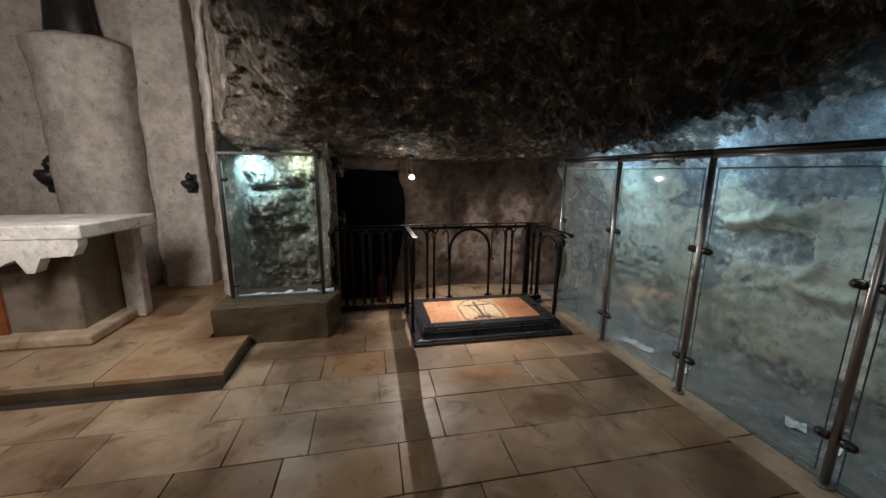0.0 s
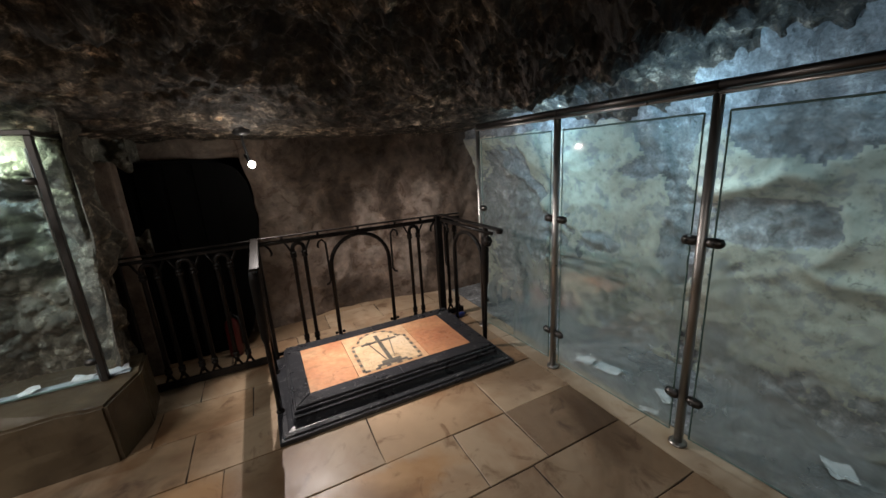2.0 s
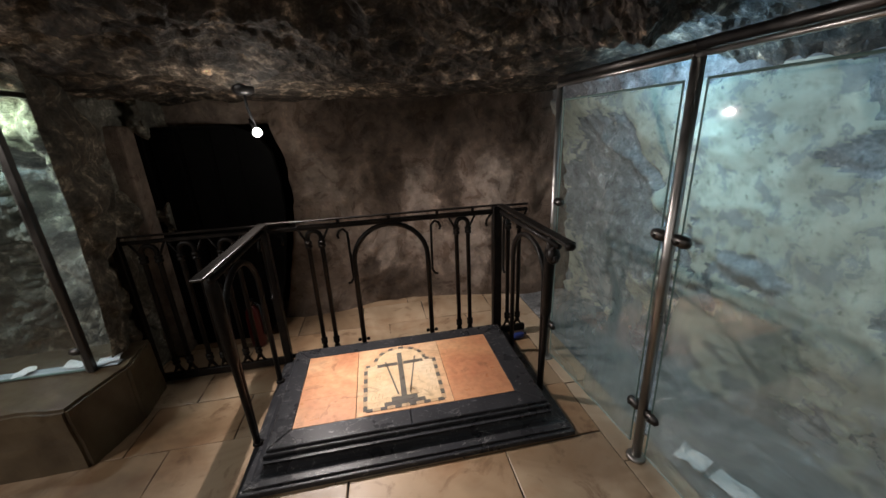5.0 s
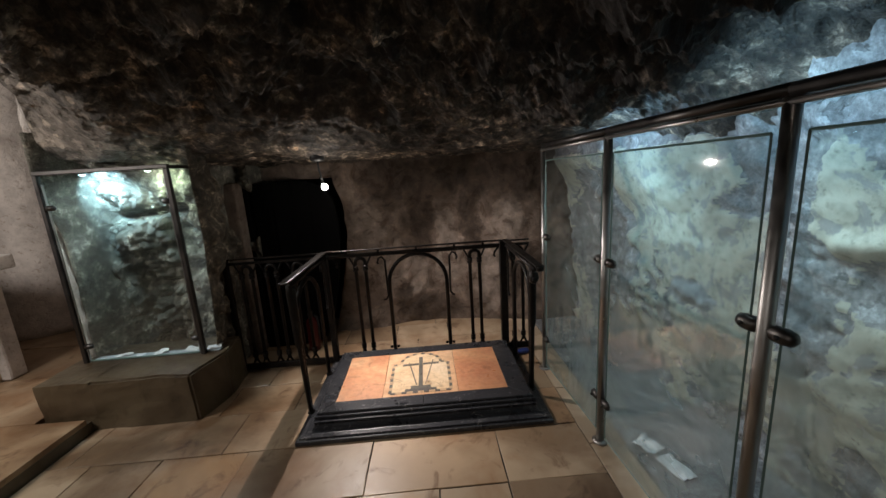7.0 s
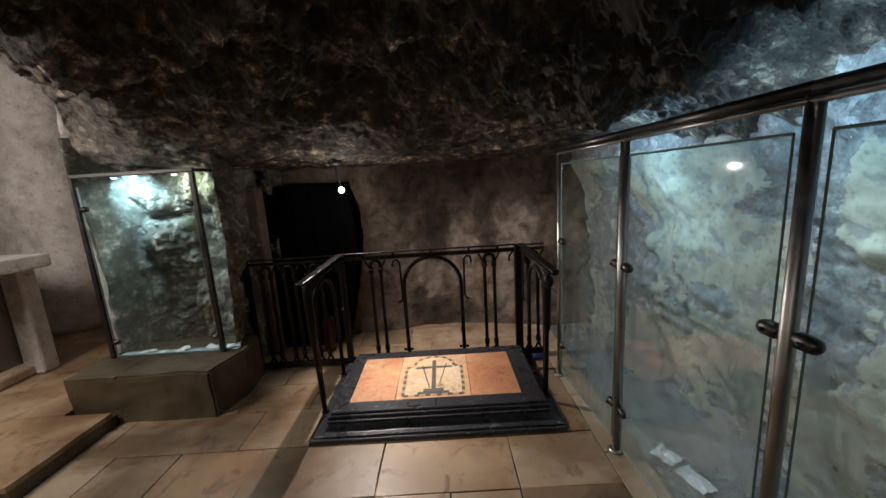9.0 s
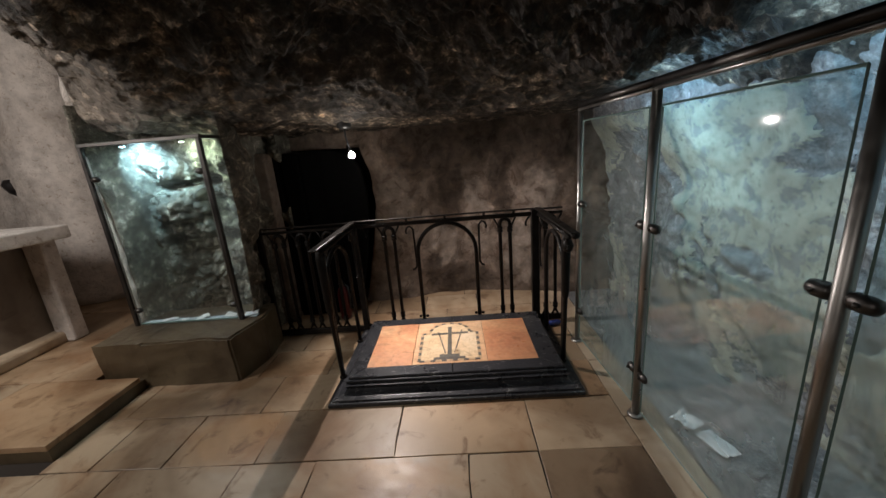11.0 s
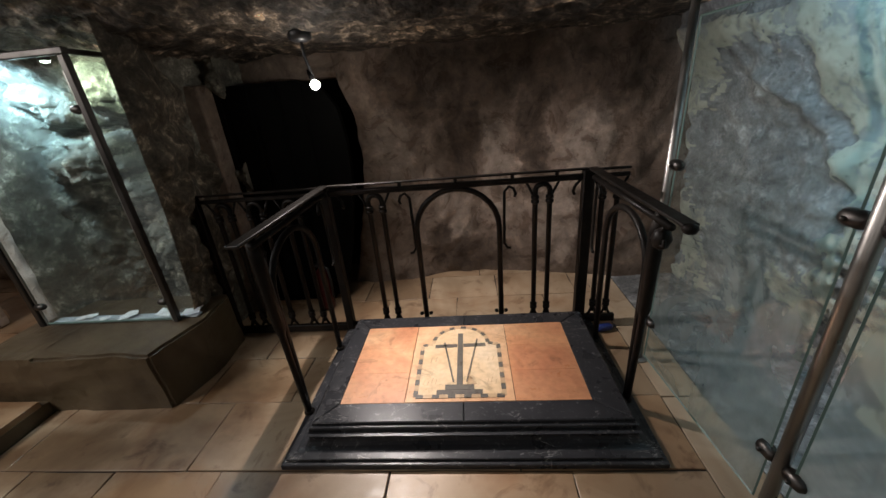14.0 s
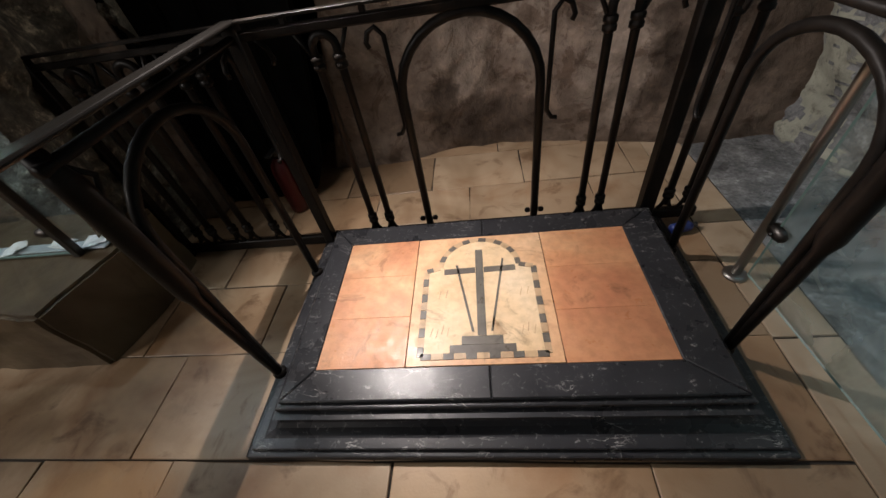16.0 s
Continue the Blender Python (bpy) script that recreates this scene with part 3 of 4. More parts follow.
def pillar_point(t, z):
    """The rock beside the case, from its front round to the doorway's jamb."""
    x, y = lerp(((0, -0.30), (0.16, -0.17), (0.45, -0.16), (1, -0.33)), t), lerp(((0, 4.30), (0.16, 3.90), (0.45, 4.10), (1, 4.9)), t)
    p = (x, y, z)
    d = 0.06 * fbm(p, 2.6) + 0.045 * crags(p, 4.2) + 0.02 * crags(p, 10)
    lean = -0.10 * ease((0.5 - z) / 0.5) * (1 - t) - 0.06 * ease((1.2 - z) / 1.2)
    return Vector((x + d * min(1.0, t * 3) + lean, y - d * 0.6, z))


sheet("wall_pillar", steps(0, 1, 90), steps(-0.03, 1.95, 110), pillar_point, ROCK_PILLAR, (-0.12, 0.4, 0), "dark craggy rock pillar beside the doorway")


def case_rock(x, z):
    y = 4.24 - 0.10 * ease((z - 1.2) / 0.5) - 0.34 * ease((-0.99 - x) / 0.13) + 0.40 * ease((x + 0.32) / 0.14)
    inside = ease((x + 1.03) / 0.08) * ease((-0.42 - x) / 0.1)
    y += inside * (0.13 * math.exp(-((z - 1.395 - 0.05 * (x + 0.8)) / 0.028) ** 2) + 0.12 * ease((1.02 - z) / 0.12) - 0.07 * ease((-0.74 - x) / 0.06) * ease((z - 1.08) / 0.05) * ease((1.36 - z) / 0.04))
    p = (x, y, z)
    y -= (1 - 0.92 * ease((-0.99 - x) / 0.12)) * (0.08 * fbm(p, 2.5) + 0.06 * crags(p, 4.0) + 0.035 * crags(p, 9) + 0.015 * crags(p, 20)) - 0.12 * ease((0.15 - abs(x + 0.52)) / 0.1) * ease((0.35 - abs(z - 1.15)) / 0.1)
    return Vector((x, y, z))


sheet("wall_behind_case", steps(-1.125, -0.06, 126), steps(0.0, 2.0, 150), case_rock, ROCK_CASE, (0, 0.8, 0), "broken grey rock face with hollows inside the glass case", "", False)


def flank_point(t, z):
    """The plastered flank of the rock mass towards the altar recess."""
    x, y = lerp(((0, -1.150), (1, -1.82)), t), lerp(((0, 3.85), (1, 5.5)), t)
    p = (x, y, z)
    return Vector((x - 0.03 * fbm(p, 2.5) - 0.02 * crags(p, 5), y, z))


sheet("wall_flank", steps(0, 1, 60), steps(0.0, 4.3, 140), flank_point, PLASTER_PALE, (0.02, 0.12, 0), "uneven pale plaster on the flank of the rock")


def altar_wall(x, z):
    p = (x, 5.5, z)
    return Vector((x, 5.47 - 0.022 * fbm(p, 2) - 0.008 * fbm(p, 12), z))


sheet("wall_altar", steps(-5.0, -1.7, 70), steps(0.0, 4.3, 80), altar_wall, PLASTER_PALE, (0, 0.3, 0), "pale rough plaster wall behind the altar")

for name, box, label in (
    ("wall_west", (-5.2, -4.95, -2.4, 5.7, -0.1, 4.4), "pale plaster wall closing the altar hall"),
    ("wall_south", (-4.95, 4.0, -2.4, -2.15, -0.1, 4.4), "pale plaster wall closing the hall"),
    ("hall_ceiling", (-5.2, 4.0, -2.4, 6.9, 4.4, 4.55), "pale plaster ceiling of the hall"),
    ("rock_closure", (3.7, 4.0, -2.4, 6.9, -0.1, 4.4), "plain rock closing the cave"),
):
    tagged(part(name, block(bmesh.new(), *box), PLASTER_PALE), label, kind="structure")

# unlit passage behind the doorway, its darkness put into near-black walls
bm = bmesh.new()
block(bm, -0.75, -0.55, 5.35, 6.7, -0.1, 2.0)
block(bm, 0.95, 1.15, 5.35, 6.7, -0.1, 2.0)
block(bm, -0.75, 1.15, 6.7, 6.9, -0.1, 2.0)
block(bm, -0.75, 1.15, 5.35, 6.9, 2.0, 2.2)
tagged(part("passage_wall", bm, PASSAGE_SHADE), "walls of the unlit passage behind the doorway, shade painted black", kind="structure")

# ---- floor bed and platform ----
bm = bmesh.new()
block(bm, -5.0, 4.0, -2.4, 6.9, -0.30, -0.007)
floor = tagged(part("floor", bm, GROUT), "floor of worn beige limestone slabs with dark joints", "floor", kind="structure")

platform = thing("altar_platform", (-2.9, 4.1, 0), "low worn limestone step carrying the altar", "step", kind="structure")
bm = bmesh.new()
prism(bm, [(-4.95, 2.80), (-0.885, 2.842), (-0.895, 5.5), (-4.95, 5.5)], -0.005, 0.07)
# Riser takes the dark plinth stone to paint in its shaded front
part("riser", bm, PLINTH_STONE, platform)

# ---- tomb slab ----
slab = thing("tomb_slab", (1.385, 3.66, 0), "black marble floor tomb with orange inlaid top under lamplight", "tomb slab")


def ring(bm, outer, inner, z0, z1):
    """A rectangular collar that leans from outer at z0 to inner at z1, closed below and above."""
    (a0, a1, b0, b1), (c0, c1, d0, d1) = outer, inner
    low = [bm.verts.new((x, y, z0)) for x, y in ((a0, b0), (a1, b0), (a1, b1), (a0, b1))]
    high = [bm.verts.new((x, y, z1)) for x, y in ((c0, d0), (c1, d0), (c1, d1), (c0, d1))]
    for k in range(4):
        bm.faces.new((low[k], low[(k + 1) % 4], high[(k + 1) % 4], high[k]))
    bm.faces.new(low[::-1])
    bm.faces.new(high)
    return bm


part("base_step", block(bmesh.new(), 0.585, 2.180, 3.152, 4.155, 0.0, 0.028, 0.006, 2), BLACK_MARBLE, slab)
part("base_fillet", block(bmesh.new(), 0.605, 2.160, 3.172, 4.135, 0.028, 0.040, 0.004, 2), BLACK_MARBLE, slab)
bm = bmesh.new()
cove = ((0.0, 0.040), (0.012, 0.043), (0.030, 0.046), (0.044, 0.054), (0.050, 0.066), (0.048, 0.080), (0.038, 0.092))
for (i0, z0), (i1, z1) in zip(cove, cove[1:]):
    ring(bm, (0.635 + i0, 2.145 - i0, 3.204 + i0, 4.135 - i0), (0.635 + i1, 2.145 - i1, 3.204 + i1, 4.135 - i1), z0, z1)
part("cove_moulding", bm, BLACK_MARBLE, slab)
part("top_slab", block(bmesh.new(), 0.680, 2.100, 3.266, 4.108, 0.092, 0.112, 0.006, 2), BLACK_MARBLE, slab)
IX0, IX1, IY0, IY1, TOP = 0.79, 1.95, 3.392, 3.988, 0.127
X0, X1, Y0, Y1 = 0.695, 2.085, 3.284, 4.096
mid = 1.375
for outline in (
    [(X0, Y0), (mid - 0.001, Y0), (mid - 0.001, IY0), (IX0, IY0)], [(mid + 0.001, Y0), (X1, Y0), (IX1, IY0), (mid + 0.001, IY0)],
    [(X1, Y0 + 0.002), (X1, Y1 - 0.002), (IX1, IY1 - 0.002), (IX1, IY0 + 0.002)], [(X1, Y1), (mid + 0.001, Y1), (mid + 0.001, IY1), (IX1, IY1)],
    [(mid - 0.001, Y1), (X0, Y1), (IX0, IY1), (mid - 0.001, IY1)], [(X0, Y1 - 0.002), (X0, Y0 + 0.002), (IX0, IY0 + 0.002), (IX0, IY1 - 0.002)],
):
    bm = prism(bmesh.new(), outline, 0.112, TOP)
    bmesh.ops.bevel(bm, geom=[e for e in bm.edges if all(v.co.z > 0.12 for v in e.verts)], offset=0.004, segments=1, affect="EDGES")
    part("frame_piece", bm, BLACK_MARBLE, slab)
SEAM0, SEAM1 = 1.098, 1.612
gap = 0.0015
third = (IY1 - IY0) / 3
for name, a, b, c, d, material in (("centre_panel", SEAM0, SEAM1, IY0, IY1, PANEL_PEACH), *((("side_panel", a, b, IY0 + k * third, IY0 + (k + 1) * third, PANEL_ORANGE) for a, b in ((IX0, SEAM0), (SEAM1, IX1)) for k in range(3)))):
    seam = 0.0003 if name == "side_panel" else gap
    part(name, block(bmesh.new(), a + gap, b - gap, c + seam, d - seam, 0.112, 0.1255, 0.0006), material, slab)

MZ0, MZ1 = 0.1255, 0.1278


def inlay(name, outline, material):
    part(name, prism(bmesh.new(), outline, MZ0, MZ1), material, slab)


def strip(a, b, w):
    a, b = Vector(a), Vector(b)
    n = Vector((-(b - a).y, (b - a).x)).normalized() * (w / 2)
    return [tuple(a - n), tuple(b - n), tuple(b + n), tuple(a + n)]


# dashed border: sides, base, shoulders and arch
route = [(1.145, 3.425), (1.145, 3.800), (1.200, 3.815)]
route += [(1.355 - 0.155 * math.cos(a), 3.815 + 0.150 * math.sin(a)) for a in [math.pi * k / 14 for k in range(15)]]
route += [(1.510, 3.815), (1.565, 3.800), (1.565, 3.425), (1.145, 3.425)]
part("cream_field", prism(bmesh.new(), route[:-1], 0.1255, 0.1262), PANEL_CREAM, slab, "cream marble field inside the dashed border")
dash, where, dark = 0.038, 0.0, True
for p, q in zip(route, route[1:]):
    length = math.dist(p, q)
    n = max(1, round(length / dash))
    for k in range(n):
        a = [p[i] + (q[i] - p[i]) * k / n for i in (0, 1)]
        b = [p[i] + (q[i] - p[i]) * (k + 0.94) / n for i in (0, 1)]
        inlay("border_piece", strip(a, b, 0.022), MOTIF_DARK if dark else MOTIF_TAN)
        dark = not dark
inlay("cross_upright", strip((1.355, 3.500), (1.355, 3.905), 0.030), MOTIF_DARK)
inlay("cross_arm", strip((1.215, 3.792), (1.338, 3.795), 0.028), MOTIF_DARK)
inlay("cross_arm", strip((1.372, 3.795), (1.495, 3.798), 0.028), MOTIF_DARK)
inlay("cross_step", strip((1.285, 3.482), (1.425, 3.482), 0.032), MOTIF_DARK)
inlay("cross_step", strip((1.245, 3.450), (1.465, 3.450), 0.030), MOTIF_DARK)
inlay("lance", strip((1.265, 3.825), (1.325, 3.515), 0.009), MOTIF_DARK)
inlay("reed", strip((1.450, 3.850), (1.390, 3.515), 0.008), MOTIF_DARK)
inlay("mound", [(1.392, 3.500), (1.44, 3.500), (1.395, 3.575)], MOTIF_TAN)
for x, y in ((1.175, 3.50), (1.195, 3.495), (1.215, 3.51), (1.235, 3.50), (1.49, 3.50), (1.51, 3.51), (1.53, 3.50), (1.20, 3.66), (1.225, 3.665), (1.50, 3.66), (1.525, 3.665)):
    inlay("scratched_letter", strip((x, y), (x + 0.004 + 0.006 * random.random(), y + 0.035), 0.003), MOTIF_TAN)

# ---- railing ----
railing = thing("iron_railing", (1.38, 4.14, 0), "black wrought iron railing with arches around the tomb", "railing")
RY, RX0, RX1 = 4.142, 0.618, 2.098


def square_bar(name, box, bevel=0.004):
    return part(name, block(bmesh.new(), *box, bevel), IRON, railing)


def arc(cx, cy, z, r, axis, a0=0, a1=180, n=14, h=1.0):
    out = []
    for k in range(n + 1):
        a = radians(a0 + (a1 - a0) * k / n)
        d = -r * math.cos(a)
        out.append((cx + d, cy, z + r * h * math.sin(a)) if axis == "x" else (cx, cy + d, z + r * h * math.sin(a)))
    return out


def arch(cx, cy, half, top, foot, axis, r, h=1.0):
    spring = top - half * h
    low = lambda s: (cx + s * half, cy, foot) if axis == "x" else (cx, cy + s * half, foot)
    return bar([low(-1), *arc(cx, cy, spring, half, axis, h=h), low(1)], r, 8)


def hairpin(cx, cy, axis, half=0.040, foot=0.10, top=0.93):
    """Two bars joined by a small arch, with collars and split feet."""
    part("hairpin_bar", arch(cx, cy, half, top, foot, axis, 0.0150), IRON, railing, smooth=True)
    for s in (-1, 1):
        x, y = (cx + s * half, cy) if axis == "x" else (cx, cy + s * half)
        for z, r in ((0.845, 0.023), (0.155, 0.022)):
            part("collar", lathe(bmesh.new(), (x, y, z), ((0.014, -0.026), (r, -0.019), (r, -0.006), (r * 0.84, -0.003), (r * 0.84, 0.003), (r, 0.006), (r, 0.019), (0.014, 0.026)), 10), IRON, railing, smooth=True)
        for f in (-1, 1):
            e = (x + f * 0.026, y, 0.072) if axis == "x" else (x, y + f * 0.026, 0.072)
            m = (x + f * 0.012, y, 0.10) if axis == "x" else (x, y + f * 0.012, 0.10)
            part("foot_scroll", bar([(x, y, 0.15), m, e], 0.0085, 6), IRON, railing, smooth=True)


def crook(x, y, s, low=0.56):
    """A hooked rod that hangs under the rail beside an arch."""
    pts = [(x - s * 0.055, y, 0.868), (x - s * 0.062, y, 0.885), (x - s * 0.050, y, 0.915), (x - s * 0.025, y, 0.928), (x, y, 0.90), (x + s * 0.006, y, low + 0.03), (x - s * 0.012, y, low), (x - s * 0.032, y, low - 0.004)]
    part("crook", bar(pts, 0.0085, 8), IRON, railing, smooth=True)


def spray(x, y, s, axis="x"):
    """A small strut that leans from a hairpin's shoulder to the rail."""
    pts = [(0, 0.845), (s * 0.022, 0.890), (s * 0.050, 0.945)]
    part("strut", bar([(x + d, y, z) if axis == "x" else (x, y + d, z) for d, z in pts], 0.0075, 6), IRON, railing, smooth=True)


square_bar("upper_rail", (RX0, RX1, RY - 0.014, RY + 0.014, 0.992, 1.002), 0.002)
square_bar("lower_rail", (RX0 - 0.01, RX1 + 0.01, RY - 0.015, RY + 0.015, 0.940, 0.972), 0.006)
square_bar("bottom_rail", (RX0 + 0.02, RX1 - 0.02, RY + 0.002, RY + 0.024, 0.048, 0.072), 0.003)
for x in (0.80, 1.06, 1.375, 1.69, 1.93):
    square_bar("spacer", (x - 0.010, x + 0.010, RY - 0.010, RY + 0.010, 0.970, 0.992), 0.003)
for x0, x1 in ((RX0 - 0.024, RX0 + 0.024), (RX1 - 0.030, RX1 + 0.030)):
    square_bar("corner_post", (x0, x1, RY - 0.028, RY + 0.024, 0.0, 0.992), 0.005)
part("great_arch", arch(1.372, RY, 0.242, 0.935, 0.060, "x", 0.0165, 1.0), IRON, railing, smooth=True)
for ax in (1.130, 1.614):
    for f in (-1, 1):
        part("foot_knob", bar([(ax + f * 0.018, RY, 0.124), (ax + f * 0.022, RY, 0.124), (ax + f * 0.036, RY, 0.124), (ax + f * 0.042, RY, 0.124)], [0.007, 0.012, 0.012, 0.005], 10), IRON, railing, smooth=True)
for cx in (0.905, 1.856):
    hairpin(cx, RY, "x")
    for s in (-1, 1):
        spray(cx + s * 0.040, RY, s)
crook(1.108, RY, 1)
crook(1.646, RY, -1)
part("crook", bar([(2.03, RY, 0.86), (2.022, RY, 0.875), (2.030, RY, 0.905), (2.05, RY, 0.93), (2.06, RY, 0.945)], 0.0085, 8), IRON, railing, smooth=True)
part("crook", bar([(0.71, RY, 0.86), (0.718, RY, 0.875), (0.712, RY, 0.905), (0.695, RY, 0.93), (0.68, RY, 0.945)], 0.0085, 8), IRON, railing, smooth=True)


def side_rail(x, sign, front, foot_y):
    """The arm of the railing beside the tomb: handrail, arch, front leg."""
    part("handrail", block(bmesh.new(), x - 0.026, x + 0.026, front, RY + 0.010, 0.990, 1.004, 0.005, 2), WORN_STEEL if sign < 0 else IRON, railing, "handrail with a worn shiny top" if sign < 0 else "", False)
    part("under_rail", bar([(x, RY, 0.955), (x, front + 0.10, 0.955)], 0.014, 8), IRON, railing, smooth=True)
    if sign > 0:
        part("handrail_end", lathe(bmesh.new(), (x, front + 0.005, 0.985), ((0.006, -0.018), (0.020, -0.012), (0.026, 0.002), (0.022, 0.014), (0.006, 0.019)), 14), IRON, railing, smooth=True)
    back_y = 3.915
    cy, half = (foot_y + back_y) / 2, (back_y - foot_y) / 2
    part("side_arch", arch(x + 0.010 * sign, cy, half, 0.905, 0.045, "y", 0.0155, 0.85), IRON, railing, smooth=True)
    leg_y = foot_y - 0.030
    part("front_leg", bar([(x + 0.012 * sign, foot_y - 0.005, 0.045), (x + 0.012 * sign, leg_y + 0.005, 0.40), (x + 0.012 * sign, leg_y, 0.52), (x + 0.012 * sign, leg_y, 0.56), (x + 0.012 * sign, leg_y - 0.01, 0.90), (x + 0.012 * sign, leg_y - 0.02, 0.985)], [0.014, 0.015, 0.016, 0.026, 0.029, 0.020], 10), IRON, railing, smooth=True)
    if sign > 0:
        part("leg_boss", lathe(bmesh.new(), (x + 0.012 * sign, leg_y - 0.045, 0.885), ((0.004, -0.045), (0.026, -0.030), (0.036, 0.0), (0.026, 0.030), (0.004, 0.045)), 12), IRON, railing, smooth=True)
    part("scroll", bar([(x, front + 0.14, 0.945), (x, front + 0.18, 0.90), (x, front + 0.16, 0.865), (x, front + 0.13, 0.872), (x, front + 0.135, 0.895)], 0.007, 6), IRON, railing, smooth=True)
    hook = [(x, RY - 0.130, 0.872), (x, RY - 0.136, 0.892), (x, RY - 0.122, 0.920), (x, RY - 0.096, 0.930), (x, RY - 0.075, 0.90), (x, RY - 0.070, 0.58), (x, RY - 0.084, 0.55), (x, RY - 0.102, 0.548)]
    part("crook", bar(hook, 0.0085, 8), IRON, railing, smooth=True)
    for fy in (foot_y, back_y):
        part("foot_plate", lathe(bmesh.new(), (x + 0.010 * sign, fy, 0.040), ((0.026, 0.0), (0.026, 0.008), (0.018, 0.018)), 10), IRON, railing, smooth=True)


side_rail(0.618, -1, 3.255, 3.430)
side_rail(2.122, 1, 3.220, 3.470)


def side_fence(name, x0, x1, pins, posts, label):
    global railing
    railing = thing(name, ((x0 + x1) / 2, RY, 0), label, "railing")
    square_bar("upper_rail", (x0, x1, RY - 0.012, RY + 0.012, 0.985, 0.996), 0.002)
    square_bar("lower_rail", (x0, x1, RY - 0.011, RY + 0.011, 0.944, 0.966), 0.004)
    square_bar("bottom_rail", (x0, x1, RY - 0.014, RY + 0.014, 0.020, 0.072), 0.004)
    for p in posts:
        square_bar("post", (p - 0.022, p + 0.022, RY - 0.020, RY + 0.020, 0.0, 0.985), 0.005)
    for p in pins:
        hairpin(p, RY, "x")
        for s in (-1, 1):
            spray(p + s * 0.040, RY, s)


side_fence("iron_fence", -0.20, 0.594, (-0.02, 0.18, 0.40), (-0.178,), "black iron fence in front of the dark doorway")
side_fence("iron_fence", 2.124, 2.318, (2.222,), (), "short black iron fence panel beside the glass screen")

# ---- glass screen ----
POSTS = [(2.335, 3.800), (2.386, 2.975), (2.425, 2.115), (2.495, 1.262), (2.565, 0.410), (2.635, -0.440), (2.705, -1.290), (2.77, -2.10)]
GT = 1.700


def along(a, b, f):
    return (a[0] + (b[0] - a[0]) * f, a[1] + (b[1] - a[1]) * f)


screen = thing("glass_screen", (2.45, 1.5, 0), "tall hazy glass panels clamped between round steel posts", "glass screen")
for i, (px, py) in enumerate(POSTS):
    r = 0.016 if i == 0 else 0.021
    bm = bar([(px, py, 0.0), (px, py, GT)], r, 16)
    lathe(bm, (px, py, 0.0), ((0.042, 0.0), (0.042, 0.008), (0.030, 0.014)), 18)
    post = part("post", bm, STEEL, screen, smooth=True)
    for z in (1.07, 0.27):
        for n in (i - 1, i + 1):
            if 0 <= n < len(POSTS):
                d = Vector((POSTS[n][0] - px, POSTS[n][1] - py, 0)).normalized()
                c = Vector((px, py, z))
                bm = bar([c + d * t for t in (0.018, 0.030, 0.060, 0.078, 0.088)], [0.016, 0.024, 0.025, 0.021, 0.008], 12)
                lathe(bm, c + d * 0.055 + Vector((-0.026, 0, 0)), ((0.006, -0.006), (0.009, 0.0), (0.006, 0.006)), 8)
                part("clamp", bm, DARK_STEEL, post, smooth=True)
for a, b in zip(POSTS, POSTS[1:]):
    part("top_rail", bar([(*a, GT + 0.018), (*b, GT + 0.018)], 0.020, 10), DARK_STEEL, screen, smooth=True)
    part("glazing_bar", bar([(a[0] - 0.012, a[1], GT - 0.012), (b[0] - 0.012, b[1], GT - 0.012)], 0.009, 8), STEEL, screen, smooth=True)
    p, q = Vector((*along(a, b, 0.055), 0)), Vector((*along(a, b, 0.945), 0))
    z0, z1 = 0.055, GT - 0.085
    corners = [p + Vector((0, 0, z0)), q + Vector((0, 0, z0)), q + Vector((0, 0, z1)), p + Vector((0, 0, z1))]
    bm = bmesh.new()
    bm.faces.new([bm.verts.new(v) for v in corners])
    pane = part("glass_panel", bm, GLASS, screen)
    pane.visible_shadow = False
    for k in range(4):
        part("polished_edge", bar([corners[k], corners[(k + 1) % 4]], 0.0045, 4), GLASS_EDGE, pane)

# ---- glass case on its plinth ----
plinth = thing("case_plinth", (-0.68, 3.75, 0), "worn limestone plinth under the glass case", "plinth")
for outline in ([(-1.205, 3.50), (-0.8407, 3.502), (-0.8407, 4.10), (-1.22, 4.10)], [(-0.84, 3.502), (-0.185, 3.505), (-0.105, 3.80), (-0.130, 4.10), (-0.84, 4.10)]):
    bm = prism(bmesh.new(), outline, 0.0, 0.355)
    bmesh.ops.bevel(bm, geom=[e for e in bm.edges if max(v.co.z for v in e.verts) > 0.3 and abs(e.verts[0].co.x + 0.84) > 0.01], offset=0.014, segments=2, affect="EDGES")
    bmesh.ops.subdivide_edges(bm, edges=bm.edges[:], cuts=9, use_grid_fill=True)
    for v in bm.verts:
        chip = max(0.0, fbm(v.co + Vector((4, 0, 0)), 9) - 0.1) * ease((v.co.z - 0.25) / 0.1)
        v.co += Vector((0.003 * fbm(v.co, 6), 0.014 * fbm(v.co + Vector((9, 0, 0)), 5) + 0.012 * chip, 0.006 * fbm(v.co, 9) - (0.012 * chip if v.co.y < 3.56 else 0.0)))
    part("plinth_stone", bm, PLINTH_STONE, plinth)

